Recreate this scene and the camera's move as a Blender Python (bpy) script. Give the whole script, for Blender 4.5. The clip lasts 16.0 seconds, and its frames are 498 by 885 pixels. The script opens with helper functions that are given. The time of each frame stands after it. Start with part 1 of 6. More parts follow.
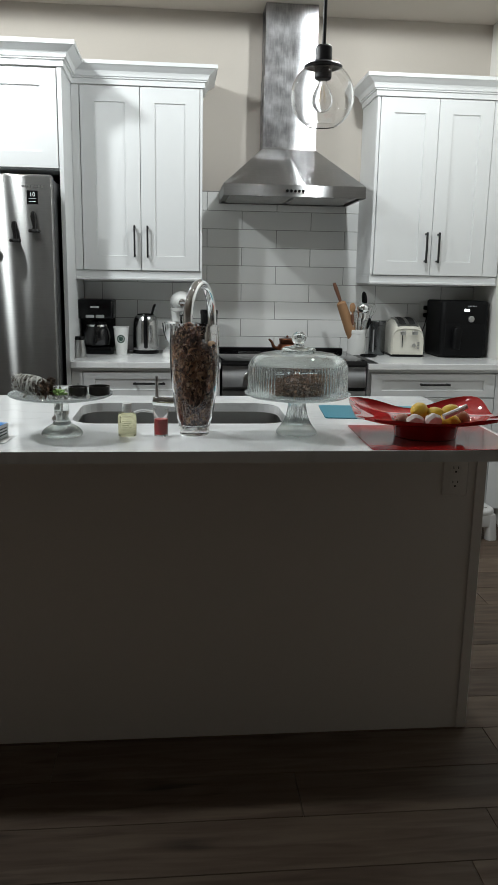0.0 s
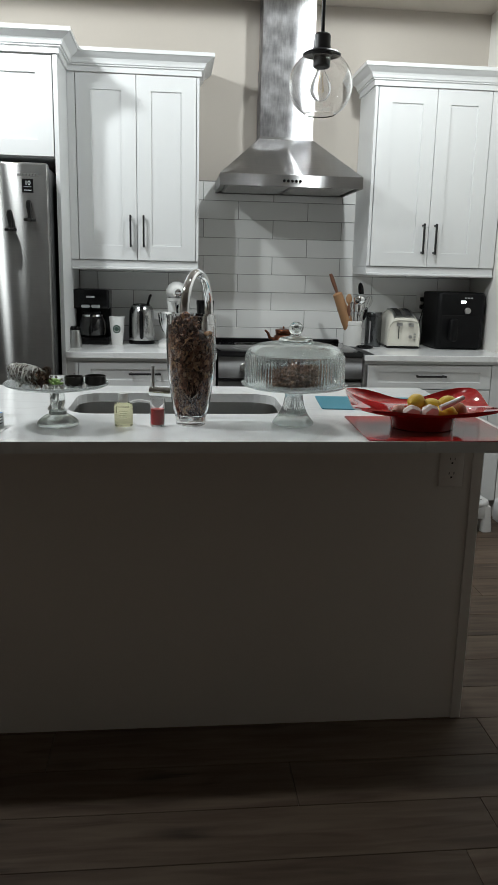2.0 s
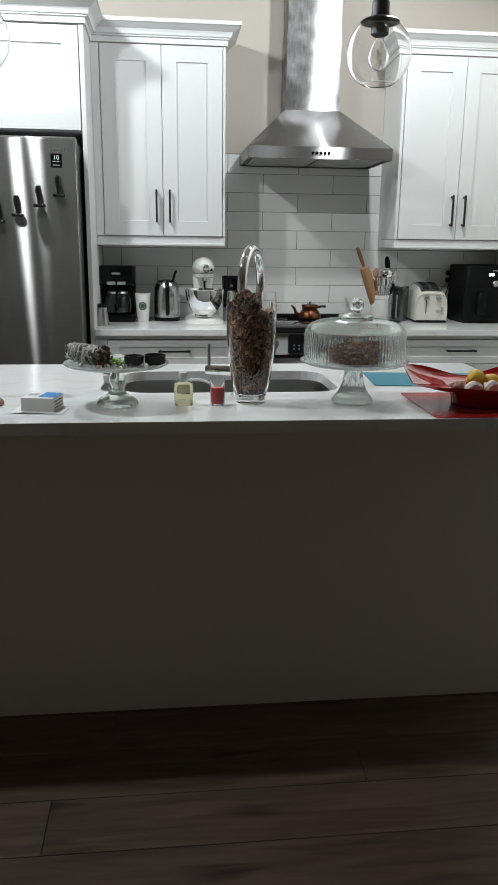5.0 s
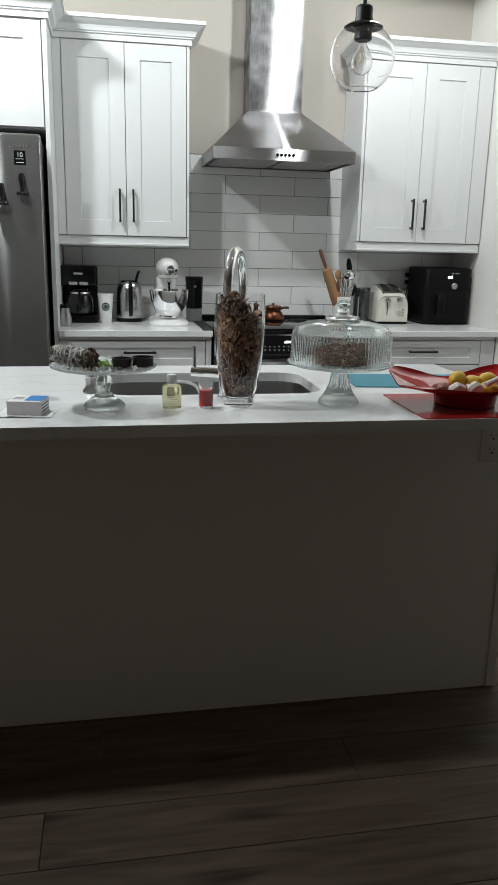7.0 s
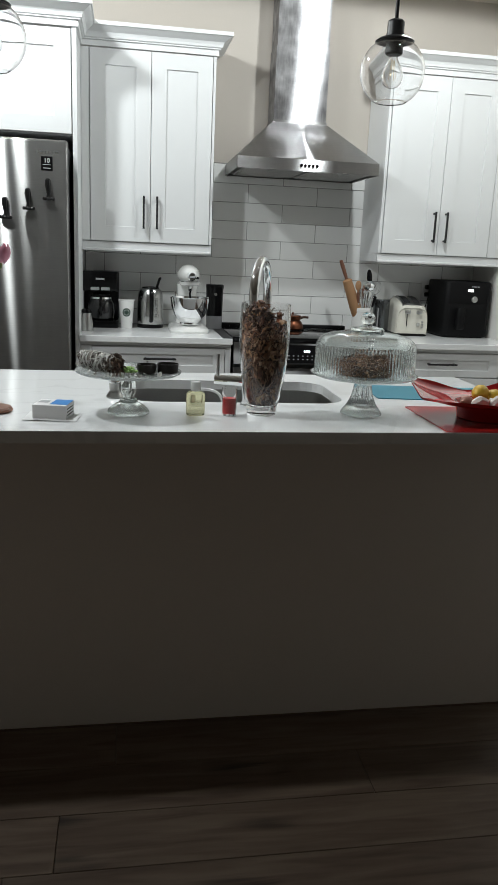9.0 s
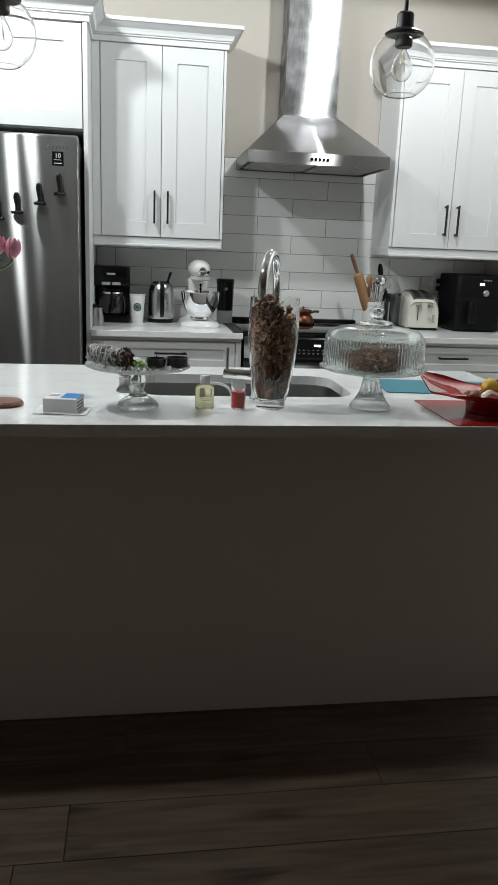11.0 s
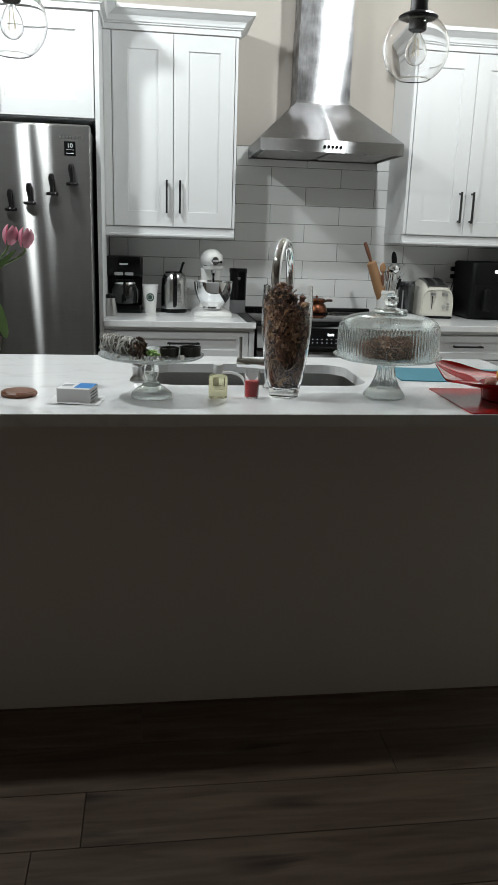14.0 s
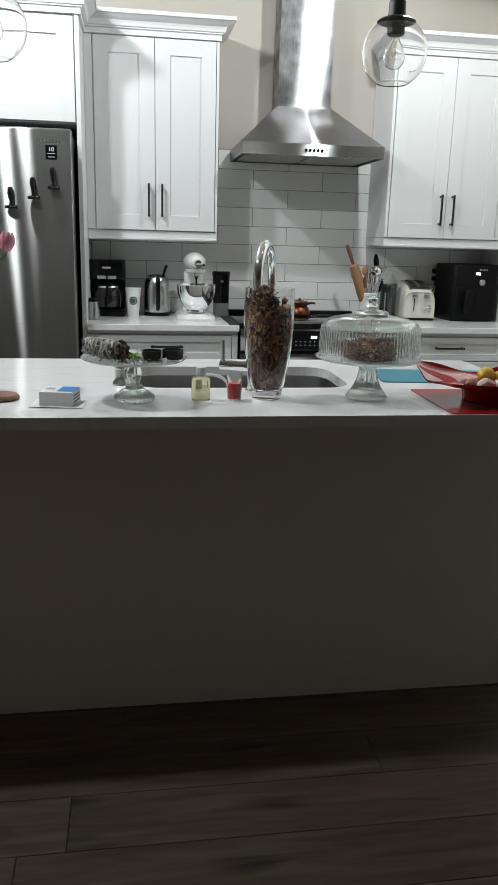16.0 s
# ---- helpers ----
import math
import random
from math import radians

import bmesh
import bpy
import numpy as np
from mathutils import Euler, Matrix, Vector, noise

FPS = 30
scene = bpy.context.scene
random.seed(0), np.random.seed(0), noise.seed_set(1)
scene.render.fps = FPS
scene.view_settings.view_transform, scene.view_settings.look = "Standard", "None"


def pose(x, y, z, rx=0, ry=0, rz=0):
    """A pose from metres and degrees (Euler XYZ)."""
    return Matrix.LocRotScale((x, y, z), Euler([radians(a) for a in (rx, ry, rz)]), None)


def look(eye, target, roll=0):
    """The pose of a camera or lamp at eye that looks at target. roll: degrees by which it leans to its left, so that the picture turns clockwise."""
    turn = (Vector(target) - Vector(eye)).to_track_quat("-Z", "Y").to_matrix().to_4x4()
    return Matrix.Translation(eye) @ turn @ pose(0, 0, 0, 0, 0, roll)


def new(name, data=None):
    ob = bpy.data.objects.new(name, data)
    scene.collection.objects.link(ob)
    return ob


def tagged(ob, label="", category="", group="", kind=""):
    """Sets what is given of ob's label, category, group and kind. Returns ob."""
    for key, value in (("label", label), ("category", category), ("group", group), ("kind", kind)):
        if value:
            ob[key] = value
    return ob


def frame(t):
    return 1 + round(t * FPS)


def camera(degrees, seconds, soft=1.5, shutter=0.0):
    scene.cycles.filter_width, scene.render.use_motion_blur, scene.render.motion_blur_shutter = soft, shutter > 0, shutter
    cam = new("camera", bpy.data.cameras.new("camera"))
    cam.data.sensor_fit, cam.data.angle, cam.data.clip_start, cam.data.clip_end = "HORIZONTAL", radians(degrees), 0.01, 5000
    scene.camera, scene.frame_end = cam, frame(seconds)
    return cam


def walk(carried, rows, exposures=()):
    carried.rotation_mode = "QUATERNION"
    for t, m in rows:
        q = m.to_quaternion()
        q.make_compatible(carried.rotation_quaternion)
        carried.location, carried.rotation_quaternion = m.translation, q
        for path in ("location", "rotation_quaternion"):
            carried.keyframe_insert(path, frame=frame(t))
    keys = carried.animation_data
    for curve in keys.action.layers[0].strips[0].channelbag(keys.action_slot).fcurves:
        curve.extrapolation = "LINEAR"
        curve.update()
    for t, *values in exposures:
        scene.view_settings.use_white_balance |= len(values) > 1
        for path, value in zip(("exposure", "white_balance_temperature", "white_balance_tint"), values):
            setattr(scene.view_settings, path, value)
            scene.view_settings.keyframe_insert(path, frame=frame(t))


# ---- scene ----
cam = camera(36.2, 16.0, soft=0.8)
PATH = [
    (0, (0.058, -0.21, 1.343), (0.243, 1.737, 0.922), 1.0),
    (0.5, (0.058, -0.214, 1.343), (0.278, 1.728, 0.916), 1.6),
    (1, (0.057, -0.212, 1.342), (0.25, 1.73, 0.908), 1.2),
    (1.5, (0.062, -0.214, 1.341), (0.267, 1.73, 0.919), 0.6),
    (2, (0.054, -0.206, 1.339), (0.252, 1.734, 0.897), 1.3),
    (2.5, (0.063, -0.21, 1.34), (0.273, 1.731, 0.903), 0.9),
    (3, (0.063, -0.207, 1.338), (0.283, 1.727, 0.882), 1.6),
    (3.5, (0.066, -0.193, 1.333), (0.236, 1.733, 0.82), 1.2),
    (4, (0.049, -0.183, 1.339), (0.127, 1.743, 0.808), 0.9),
    (4.2, (0.014, -0.184, 1.339), (0.117, 1.749, 0.837), 0.7),
    (6.3, (-0.222, -0.14, 1.345), (0.064, 1.772, 0.833), 0.9),
    (6.5, (-0.228, -0.14, 1.343), (0.073, 1.771, 0.836), 0.6),
    (7, (-0.242, -0.146, 1.343), (0.112, 1.757, 0.841), 1.3),
    (7.5, (-0.266, -0.139, 1.347), (0.033, 1.773, 0.841), 2.3),
    (8, (-0.272, -0.138, 1.346), (0.022, 1.774, 0.84), 2.6),
    (8.5, (-0.275, -0.139, 1.345), (0.033, 1.776, 0.855), 2.5),
    (8.7, (-0.274, -0.142, 1.346), (0.051, 1.772, 0.863), 2.5),
    (10.8, (-0.264, -0.159, 1.339), (0.046, 1.754, 0.844), 2.2),
    (11, (-0.265, -0.157, 1.344), (0.029, 1.758, 0.847), 2.3),
    (11.5, (-0.268, -0.16, 1.343), (0.027, 1.755, 0.846), 2.5),
    (12, (-0.271, -0.165, 1.344), (-0.005, 1.758, 0.861), 2.1),
    (12.5, (-0.265, -0.167, 1.341), (0.008, 1.755, 0.86), 1.9),
    (13, (-0.263, -0.163, 1.341), (-0.016, 1.761, 0.854), 1.8),
    (13.5, (-0.264, -0.154, 1.338), (-0.018, 1.765, 0.83), 1.6),
    (14, (-0.265, -0.153, 1.339), (-0.006, 1.76, 0.817), 1.8),
    (14.5, (-0.264, -0.154, 1.339), (-0.016, 1.767, 0.84), 1.1),
    (15, (-0.265, -0.158, 1.337), (0.021, 1.756, 0.834), 1.8),
    (15.5, (-0.269, -0.157, 1.336), (-0.004, 1.757, 0.821), 2.0),
    (16, (-0.26, -0.161, 1.338), (0.037, 1.749, 0.825), 1.6),
]
walk(cam, [(t, look(eye, target, roll)) for t, eye, target, roll in PATH], exposures=[(0.0, 0.06), (3.6, 0.06), (5.6, 0.14), (16.0, 0.14)])

# ---- light ----
world = bpy.data.worlds.new("world")
scene.world = world
world.use_nodes = True
world.node_tree.nodes["Background"].inputs[0].default_value = (0.55, 0.6, 0.7, 1)
world.node_tree.nodes["Background"].inputs[1].default_value = 0.02

CEIL = 2.785
POTS = [(-0.86, 3.13, 50.0), (0.97, 3.15, 48.0), (-1.20, 1.97, 66.0), (0.66, 1.98, 4.0)]


def pot_lamp(x, y, watts):
    data = bpy.data.lights.new("downlight_beam", "SPOT")
    data.energy, data.shadow_soft_size = watts, 0.045
    data.spot_size, data.spot_blend = radians(180), 0.06
    data.color = (0.925, 0.98, 0.99)
    lamp = new("downlight_beam", data)
    lamp.location = (x, y, CEIL - 0.035)
    return lamp


for px_, py_, w_ in POTS:
    pot_lamp(px_, py_, w_)

# ---- materials ----


def srgb(r, g, b):
    f = lambda v: ((v / 255 + 0.055) / 1.055) ** 2.4 if v > 10 else v / 255 / 12.92
    return (f(r), f(g), f(b))


def material(name, colour, rough=0.5, metal=0.0, vary=0.06, scale=8.0, fine=0.0, fine_scale=120.0, bump=0.0, bump_scale=200.0,
             stretch=(1, 1, 1), spec=0.5, coat=0.0, rough_vary=0.0, random_vary=0.0, aniso=0.0, trans=0.0, ior=1.45, emit=None, sheen=0.0):
    """A Principled material with two scales of colour variation, relief and uneven gloss."""
    m = bpy.data.materials.new(name)
    m.use_nodes = True
    nt = m.node_tree
    n, link = nt.nodes, nt.links.new
    p = n["Principled BSDF"]
    tc = n.new("ShaderNodeTexCoord")
    mp = n.new("ShaderNodeMapping")
    mp.inputs["Scale"].default_value = stretch
    link(tc.outputs["Object"], mp.inputs["Vector"])
    big = n.new("ShaderNodeTexNoise")
    big.inputs["Scale"].default_value, big.inputs["Detail"].default_value = scale, 4
    link(mp.outputs[0], big.inputs["Vector"])
    small = n.new("ShaderNodeTexNoise")
    small.inputs["Scale"].default_value, small.inputs["Detail"].default_value = fine_scale, 3
    link(mp.outputs[0], small.inputs["Vector"])
    add = n.new("ShaderNodeMath")
    add.operation = "MULTIPLY_ADD"
    add.inputs[1].default_value, add.inputs[2].default_value = fine, 0.0
    link(small.outputs["Fac"], add.inputs[0])
    mul = n.new("ShaderNodeMath")
    mul.operation = "MULTIPLY_ADD"
    mul.inputs[1].default_value = vary
    link(big.outputs["Fac"], mul.inputs[0])
    link(add.outputs[0], mul.inputs[2])
    last = mul
    if random_vary:
        oi = n.new("ShaderNodeObjectInfo")
        r = n.new("ShaderNodeMath")
        r.operation = "MULTIPLY_ADD"
        r.inputs[1].default_value = random_vary
        link(oi.outputs["Random"], r.inputs[0])
        link(mul.outputs[0], r.inputs[2])
        last = r
    value = n.new("ShaderNodeMath")
    value.operation = "ADD"
    value.inputs[1].default_value = 1 - (vary + fine + random_vary) / 2
    link(last.outputs[0], value.inputs[0])
    mix = n.new("ShaderNodeVectorMath")
    mix.operation = "SCALE"
    mix.inputs[0].default_value = colour
    link(value.outputs[0], mix.inputs["Scale"])
    link(mix.outputs[0], p.inputs["Base Color"])
    p.inputs["Metallic"].default_value = metal
    p.inputs["Roughness"].default_value = rough
    p.inputs["Specular IOR Level"].default_value = spec
    p.inputs["Coat Weight"].default_value = coat
    p.inputs["Transmission Weight"].default_value = trans
    p.inputs["IOR"].default_value = ior
    p.inputs["Sheen Weight"].default_value = sheen
    if rough_vary:
        rv = n.new("ShaderNodeMath")
        rv.operation = "MULTIPLY_ADD"
        rv.inputs[1].default_value, rv.inputs[2].default_value = rough_vary, rough - rough_vary / 2
        link(big.outputs["Fac"], rv.inputs[0])
        link(rv.outputs[0], p.inputs["Roughness"])
    if aniso:
        t = n.new("ShaderNodeTangent")
        t.direction_type, t.axis = "RADIAL", "Z"
        link(t.outputs[0], p.inputs["Tangent"])
        p.inputs["Anisotropic"].default_value = aniso
        p.inputs["Anisotropic Rotation"].default_value = 0.25
    if bump:
        b = n.new("ShaderNodeBump")
        b.inputs["Strength"].default_value, b.inputs["Distance"].default_value = bump, 0.002
        bn = n.new("ShaderNodeTexNoise")
        bn.inputs["Scale"].default_value, bn.inputs["Detail"].default_value = bump_scale, 4
        link(mp.outputs[0], bn.inputs["Vector"])
        link(bn.outputs["Fac"], b.inputs["Height"])
        link(b.outputs[0], p.inputs["Normal"])
    if emit:
        p.inputs["Emission Color"].default_value, p.inputs["Emission Strength"].default_value = (*emit[:3], 1), emit[3]
    return m


WALL = material("wall_paint", srgb(189, 182, 173), 0.85, vary=0.04, scale=1.5, fine=0.03, bump=0.15, bump_scale=350)
CEILING = material("ceiling_paint", srgb(200, 193, 184), 0.9, vary=0.04, scale=1.5, fine=0.04, bump=0.3, bump_scale=220)
CABINET = material("white_cabinet_lacquer", (0.715, 0.725, 0.725), 0.38, vary=0.03, scale=3, fine=0.02, bump=0.03, bump_scale=400)
ISLAND = material("island_panel_paint", (0.86, 0.815, 0.77), 0.5, vary=0.05, scale=2.5, fine=0.03, bump=0.05, bump_scale=300)

def brushed(name, colour, rough, aniso, scuff=0.0, scuff_scale=9.0, haze=0.25, haze_rough=0.55):
    """Brushed sheet steel: a sharp anisotropic reflection that runs upwards, over a soft one, with scuffs in the gloss."""
    m = bpy.data.materials.new(name)
    m.use_nodes = True
    n, link = m.node_tree.nodes, m.node_tree.links.new
    n.remove(n["Principled BSDF"])
    tc = n.new("ShaderNodeTexCoord")
    mp = n.new("ShaderNodeMapping")
    mp.inputs["Scale"].default_value = (1, 1, 40)
    link(tc.outputs["Object"], mp.inputs["Vector"])
    line = n.new("ShaderNodeTexNoise")
    line.inputs["Scale"].default_value, line.inputs["Detail"].default_value = 14, 4
    link(mp.outputs[0], line.inputs["Vector"])
    blot = n.new("ShaderNodeTexNoise")
    blot.inputs["Scale"].default_value, blot.inputs["Detail"].default_value, blot.inputs["Distortion"].default_value = scuff_scale, 10, 0.15
    link(tc.outputs["Object"], blot.inputs["Vector"])
    rub = n.new("ShaderNodeMapping")
    rub.inputs["Scale"].default_value, rub.inputs["Rotation"].default_value = (6.0, 1.0, 1.0), (0, 0.6, 0)
    link(tc.outputs["Object"], rub.inputs["Vector"])
    scratch = n.new("ShaderNodeTexNoise")
    scratch.inputs["Scale"].default_value, scratch.inputs["Detail"].default_value = scuff_scale * 1.5, 6
    link(rub.outputs[0], scratch.inputs["Vector"])
    mark = n.new("ShaderNodeMath")
    mark.operation = "MULTIPLY_ADD"
    mark.inputs[1].default_value = 0.35
    link(scratch.outputs["Fac"], mark.inputs[0])
    soft = n.new("ShaderNodeMath")
    soft.operation = "MULTIPLY"
    soft.inputs[1].default_value = 0.65
    link(blot.outputs["Fac"], soft.inputs[0])
    link(soft.outputs[0], mark.inputs[2])
    k = n.new("ShaderNodeMapRange")
    k.inputs[3].default_value, k.inputs[4].default_value = 0.88, 1.12
    link(line.outputs["Fac"], k.inputs[0])
    c = n.new("ShaderNodeMapRange")
    c.inputs[1].default_value, c.inputs[2].default_value = 0.35, 0.68
    c.inputs[3].default_value, c.inputs[4].default_value = 1 - scuff, 1 + scuff
    link(mark.outputs[0], c.inputs[0])
    kc = n.new("ShaderNodeMath")
    kc.operation = "MULTIPLY"
    link(k.outputs[0], kc.inputs[0])
    link(c.outputs[0], kc.inputs[1])
    col = n.new("ShaderNodeVectorMath")
    col.operation = "SCALE"
    col.inputs[0].default_value = colour
    link(kc.outputs[0], col.inputs["Scale"])
    t = n.new("ShaderNodeTangent")
    t.direction_type, t.axis = "RADIAL", "Z"
    g = n.new("ShaderNodeBsdfAnisotropic")
    g.distribution = "BECKMANN"
    g.inputs["Roughness"].default_value, g.inputs["Anisotropy"].default_value = rough, aniso
    link(t.outputs[0], g.inputs["Tangent"])
    link(col.outputs[0], g.inputs["Color"])
    s = n.new("ShaderNodeBsdfAnisotropic")
    s.inputs["Roughness"].default_value = haze_rough
    link(col.outputs[0], s.inputs["Color"])
    mix = n.new("ShaderNodeMixShader")
    hz = n.new("ShaderNodeMapRange")
    hz.inputs[1].default_value, hz.inputs[2].default_value = 0.35, 0.68
    hz.inputs[3].default_value, hz.inputs[4].default_value = haze, haze + scuff * 0.6
    link(mark.outputs[0], hz.inputs[0])
    link(hz.outputs[0], mix.inputs[0])
    link(g.outputs[0], mix.inputs[1])
    link(s.outputs[0], mix.inputs[2])
    link(mix.outputs[0], n["Material Output"].inputs[0])
    return m


STEEL = brushed("brushed_steel", (0.46, 0.46, 0.46), 0.33, 0.745, 0.06, 6.0, 0.12)
FRIDGE_STEEL = brushed("fridge_steel", (0.275, 0.275, 0.268), 0.27, 0.81, 0.06, 3.0, 0.35, 0.75)
CHROME = material("chrome", (0.85, 0.86, 0.87), 0.07, 1.0, vary=0.03, scale=20)
NICKEL = material("satin_nickel", (0.45, 0.45, 0.44), 0.28, 1.0, vary=0.05, scale=20)
BLACK = material("black_metal", (0.012, 0.012, 0.013), 0.42, 0.0, vary=0.15, scale=20, spec=0.5)
BLACK_PLASTIC = material("black_plastic", (0.005, 0.005, 0.0055), 0.24, vary=0.12, scale=30, bump=0.04, bump_scale=600, spec=0.25)
BLACK_GLASS = material("black_glass", (0.008, 0.008, 0.009), 0.08, vary=0.1, scale=10)
RUBBER = material("dark_rubber", (0.02, 0.02, 0.02), 0.8, vary=0.2, scale=30)
GROUT = material("grout", (0.24, 0.235, 0.225), 0.9, vary=0.1, scale=30)
TILE = material("glazed_tile", (0.82, 0.825, 0.81), 0.16, vary=0.03, scale=6, fine=0.02, random_vary=0.05, bump=0.04, bump_scale=12)
WHITE_GLOSS = material("white_enamel", (0.80, 0.80, 0.78), 0.2, vary=0.03, scale=12, coat=0.3)
PLASTIC_WHITE = material("white_plastic_handle", (0.74, 0.74, 0.73), 0.35, vary=0.05, scale=20)
CERAMIC = material("white_ceramic", (0.76, 0.76, 0.74), 0.25, vary=0.03, scale=15)

# ---- building helpers ----


def mesh_of(bm, name, mat, smooth=True):
    bm.normal_update()
    me = bpy.data.meshes.new(name)
    bm.to_mesh(me)
    bm.free()
    me.materials.append(mat)
    if smooth:
        for p in me.polygons:
            p.use_smooth = True
        me.set_sharp_from_angle(angle=radians(35))
    return me


def thing(name, at, label, category, group="", kind="", rz=0):
    """An Empty at the base of a thing made of parts."""
    ob = new(name)
    ob.empty_display_size = 0.05
    ob.location = at
    ob.rotation_euler = (0, 0, radians(rz))
    return tagged(ob, label, category, group, kind)


def part(name, bm, mat, parent=None, label="", smooth=True):
    ob = new(name, mesh_of(bm, name, mat, smooth))
    if parent:
        ob.parent = parent
    return tagged(ob, label)


def single(name, bm, mat, label, category, at=(0, 0, 0), group="", kind="", rz=0, smooth=True):
    ob = part(name, bm, mat, None, "", smooth)
    ob.location = at
    ob.rotation_euler = (0, 0, radians(rz))
    return tagged(ob, label, category, group, kind)


def box(x0, x1, y0, y1, z0, z1, bevel=0.0015, bm=None, segments=1):
    own = bmesh.new()
    bmesh.ops.create_cube(own, size=1)
    for v in own.verts:
        v.co = Vector(((x0 + x1) / 2 + v.co.x * (x1 - x0), (y0 + y1) / 2 + v.co.y * (y1 - y0), (z0 + z1) / 2 + v.co.z * (z1 - z0)))
    if bevel:
        bmesh.ops.bevel(own, geom=own.edges[:], offset=bevel, segments=segments, affect="EDGES", profile=0.5)
    return merge(bm, own)


def merge(bm, own):
    if bm is None:
        return own
    me = bpy.data.meshes.new("tmp")
    own.to_mesh(me)
    own.free()
    bm.from_mesh(me)
    bpy.data.meshes.remove(me)
    return bm


def lathe(profile, seg=40, at=(0, 0, 0), bm=None, close=False, flute=None):
    """Turns a profile of (radius, height) round the z axis. flute: (count, depth, from z, to z)."""
    own = bmesh.new()
    rings = []
    for r, z in profile:
        ring = []
        if r < 1e-5:
            ring = [own.verts.new((at[0], at[1], at[2] + z))]
        else:
            for i in range(seg):
                a = 2 * math.pi * i / seg
                rr = r
                if flute and flute[2] <= z <= flute[3]:
                    rr = r + flute[1] * (0.5 + 0.5 * math.cos(flute[0] * a))
                ring.append(own.verts.new((at[0] + rr * math.cos(a), at[1] + rr * math.sin(a), at[2] + z)))
        rings.append(ring)
    if close:
        rings.append(rings[0])
    for a, b in zip(rings, rings[1:]):
        for i in range(seg):
            j = (i + 1) % seg
            if len(a) == 1 and len(b) == 1:
                continue
            if len(a) == 1:
                own.faces.new((a[0], b[j], b[i]))
            elif len(b) == 1:
                own.faces.new((a[i], a[j], b[0]))
            else:
                own.faces.new((a[i], a[j], b[j], b[i]))
    bmesh.ops.recalc_face_normals(own, faces=own.faces[:])
    return merge(bm, own)


def tube(points, r, seg=12, bm=None, radii=None, caps=True):
    """A round bar along points."""
    own = bmesh.new()
    pts = [Vector(p) for p in points]
    rings, up = [], None
    for i, p in enumerate(pts):
        d = (pts[min(i + 1, len(pts) - 1)] - pts[max(i - 1, 0)]).normalized()
        if up is None:
            up = d.orthogonal().normalized()
        up = (up - d * up.dot(d)).normalized()
        side = d.cross(up)
        rr = radii[i] if radii else r
        rings.append([own.verts.new(p + rr * (math.cos(2 * math.pi * k / seg) * up + math.sin(2 * math.pi * k / seg) * side)) for k in range(seg)])
    for a, b in zip(rings, rings[1:]):
        for k in range(seg):
            own.faces.new((a[k], a[(k + 1) % seg], b[(k + 1) % seg], b[k]))
    if caps:
        own.faces.new(rings[0])
        own.faces.new(rings[-1])
    bmesh.ops.recalc_face_normals(own, faces=own.faces[:])
    return merge(bm, own)


def extrude_profile(profile, axis_from, axis_to, along="x", bm=None):
    """A straight moulding: a closed profile of (a, b) pairs swept along x (a = y, b = z) or along y (a = x, b = z)."""
    own = bmesh.new()
    ends = []
    for s in (axis_from, axis_to):
        ends.append([own.verts.new((s, a, b) if along == "x" else (a, s, b)) for a, b in profile])
    k = len(profile)
    for i in range(k):
        own.faces.new((ends[0][i], ends[0][(i + 1) % k], ends[1][(i + 1) % k], ends[1][i]))
    own.faces.new(ends[0])
    own.faces.new(ends[1])
    bmesh.ops.recalc_face_normals(own, faces=own.faces[:])
    return merge(bm, own)


def rounded_rect(w, d, r, n=6):
    """Corner-rounded rectangle round the origin, as (x, y) pairs."""
    out = []
    for cx, cy, a0 in ((w / 2 - r, d / 2 - r, 0), (-w / 2 + r, d / 2 - r, 90), (-w / 2 + r, -d / 2 + r, 180), (w / 2 - r, -d / 2 + r, 270)):
        for i in range(n + 1):
            a = radians(a0 + 90 * i / n)
            out.append((cx + r * math.cos(a), cy + r * math.sin(a)))
    return out


def loft(loops, bm=None, cap_first=True, cap_last=True):
    """Joins loops of equal length (lists of points) into a skin."""
    own = bmesh.new()
    rings = [[own.verts.new(p) for p in loop] for loop in loops]
    k = len(rings[0])
    for a, b in zip(rings, rings[1:]):
        for i in range(k):
            own.faces.new((a[i], a[(i + 1) % k], b[(i + 1) % k], b[i]))
    if cap_first:
        own.faces.new(rings[0])
    if cap_last:
        own.faces.new(rings[-1])
    bmesh.ops.recalc_face_normals(own, faces=own.faces[:])
    return merge(bm, own)


def block(w, d, h, r, taper=1.0, z=0.0, bevel=0.006, n=6, bm=None, at=(0, 0)):
    """An upright block with rounded plan corners and softened top and bottom."""
    loops = []
    for zz, s in ((0, -bevel), (bevel * 0.4, -bevel * 0.3), (bevel, 0), (h - bevel, 0), (h - bevel * 0.4, -bevel * 0.3), (h, -bevel)):
        k = 1 + (taper - 1) * zz / h
        loops.append([(at[0] + x, at[1] + y, z + zz) for x, y in rounded_rect(w * k + 2 * s, d * k + 2 * s, max(r + s, 0.001), n)])
    return loft(loops, bm)


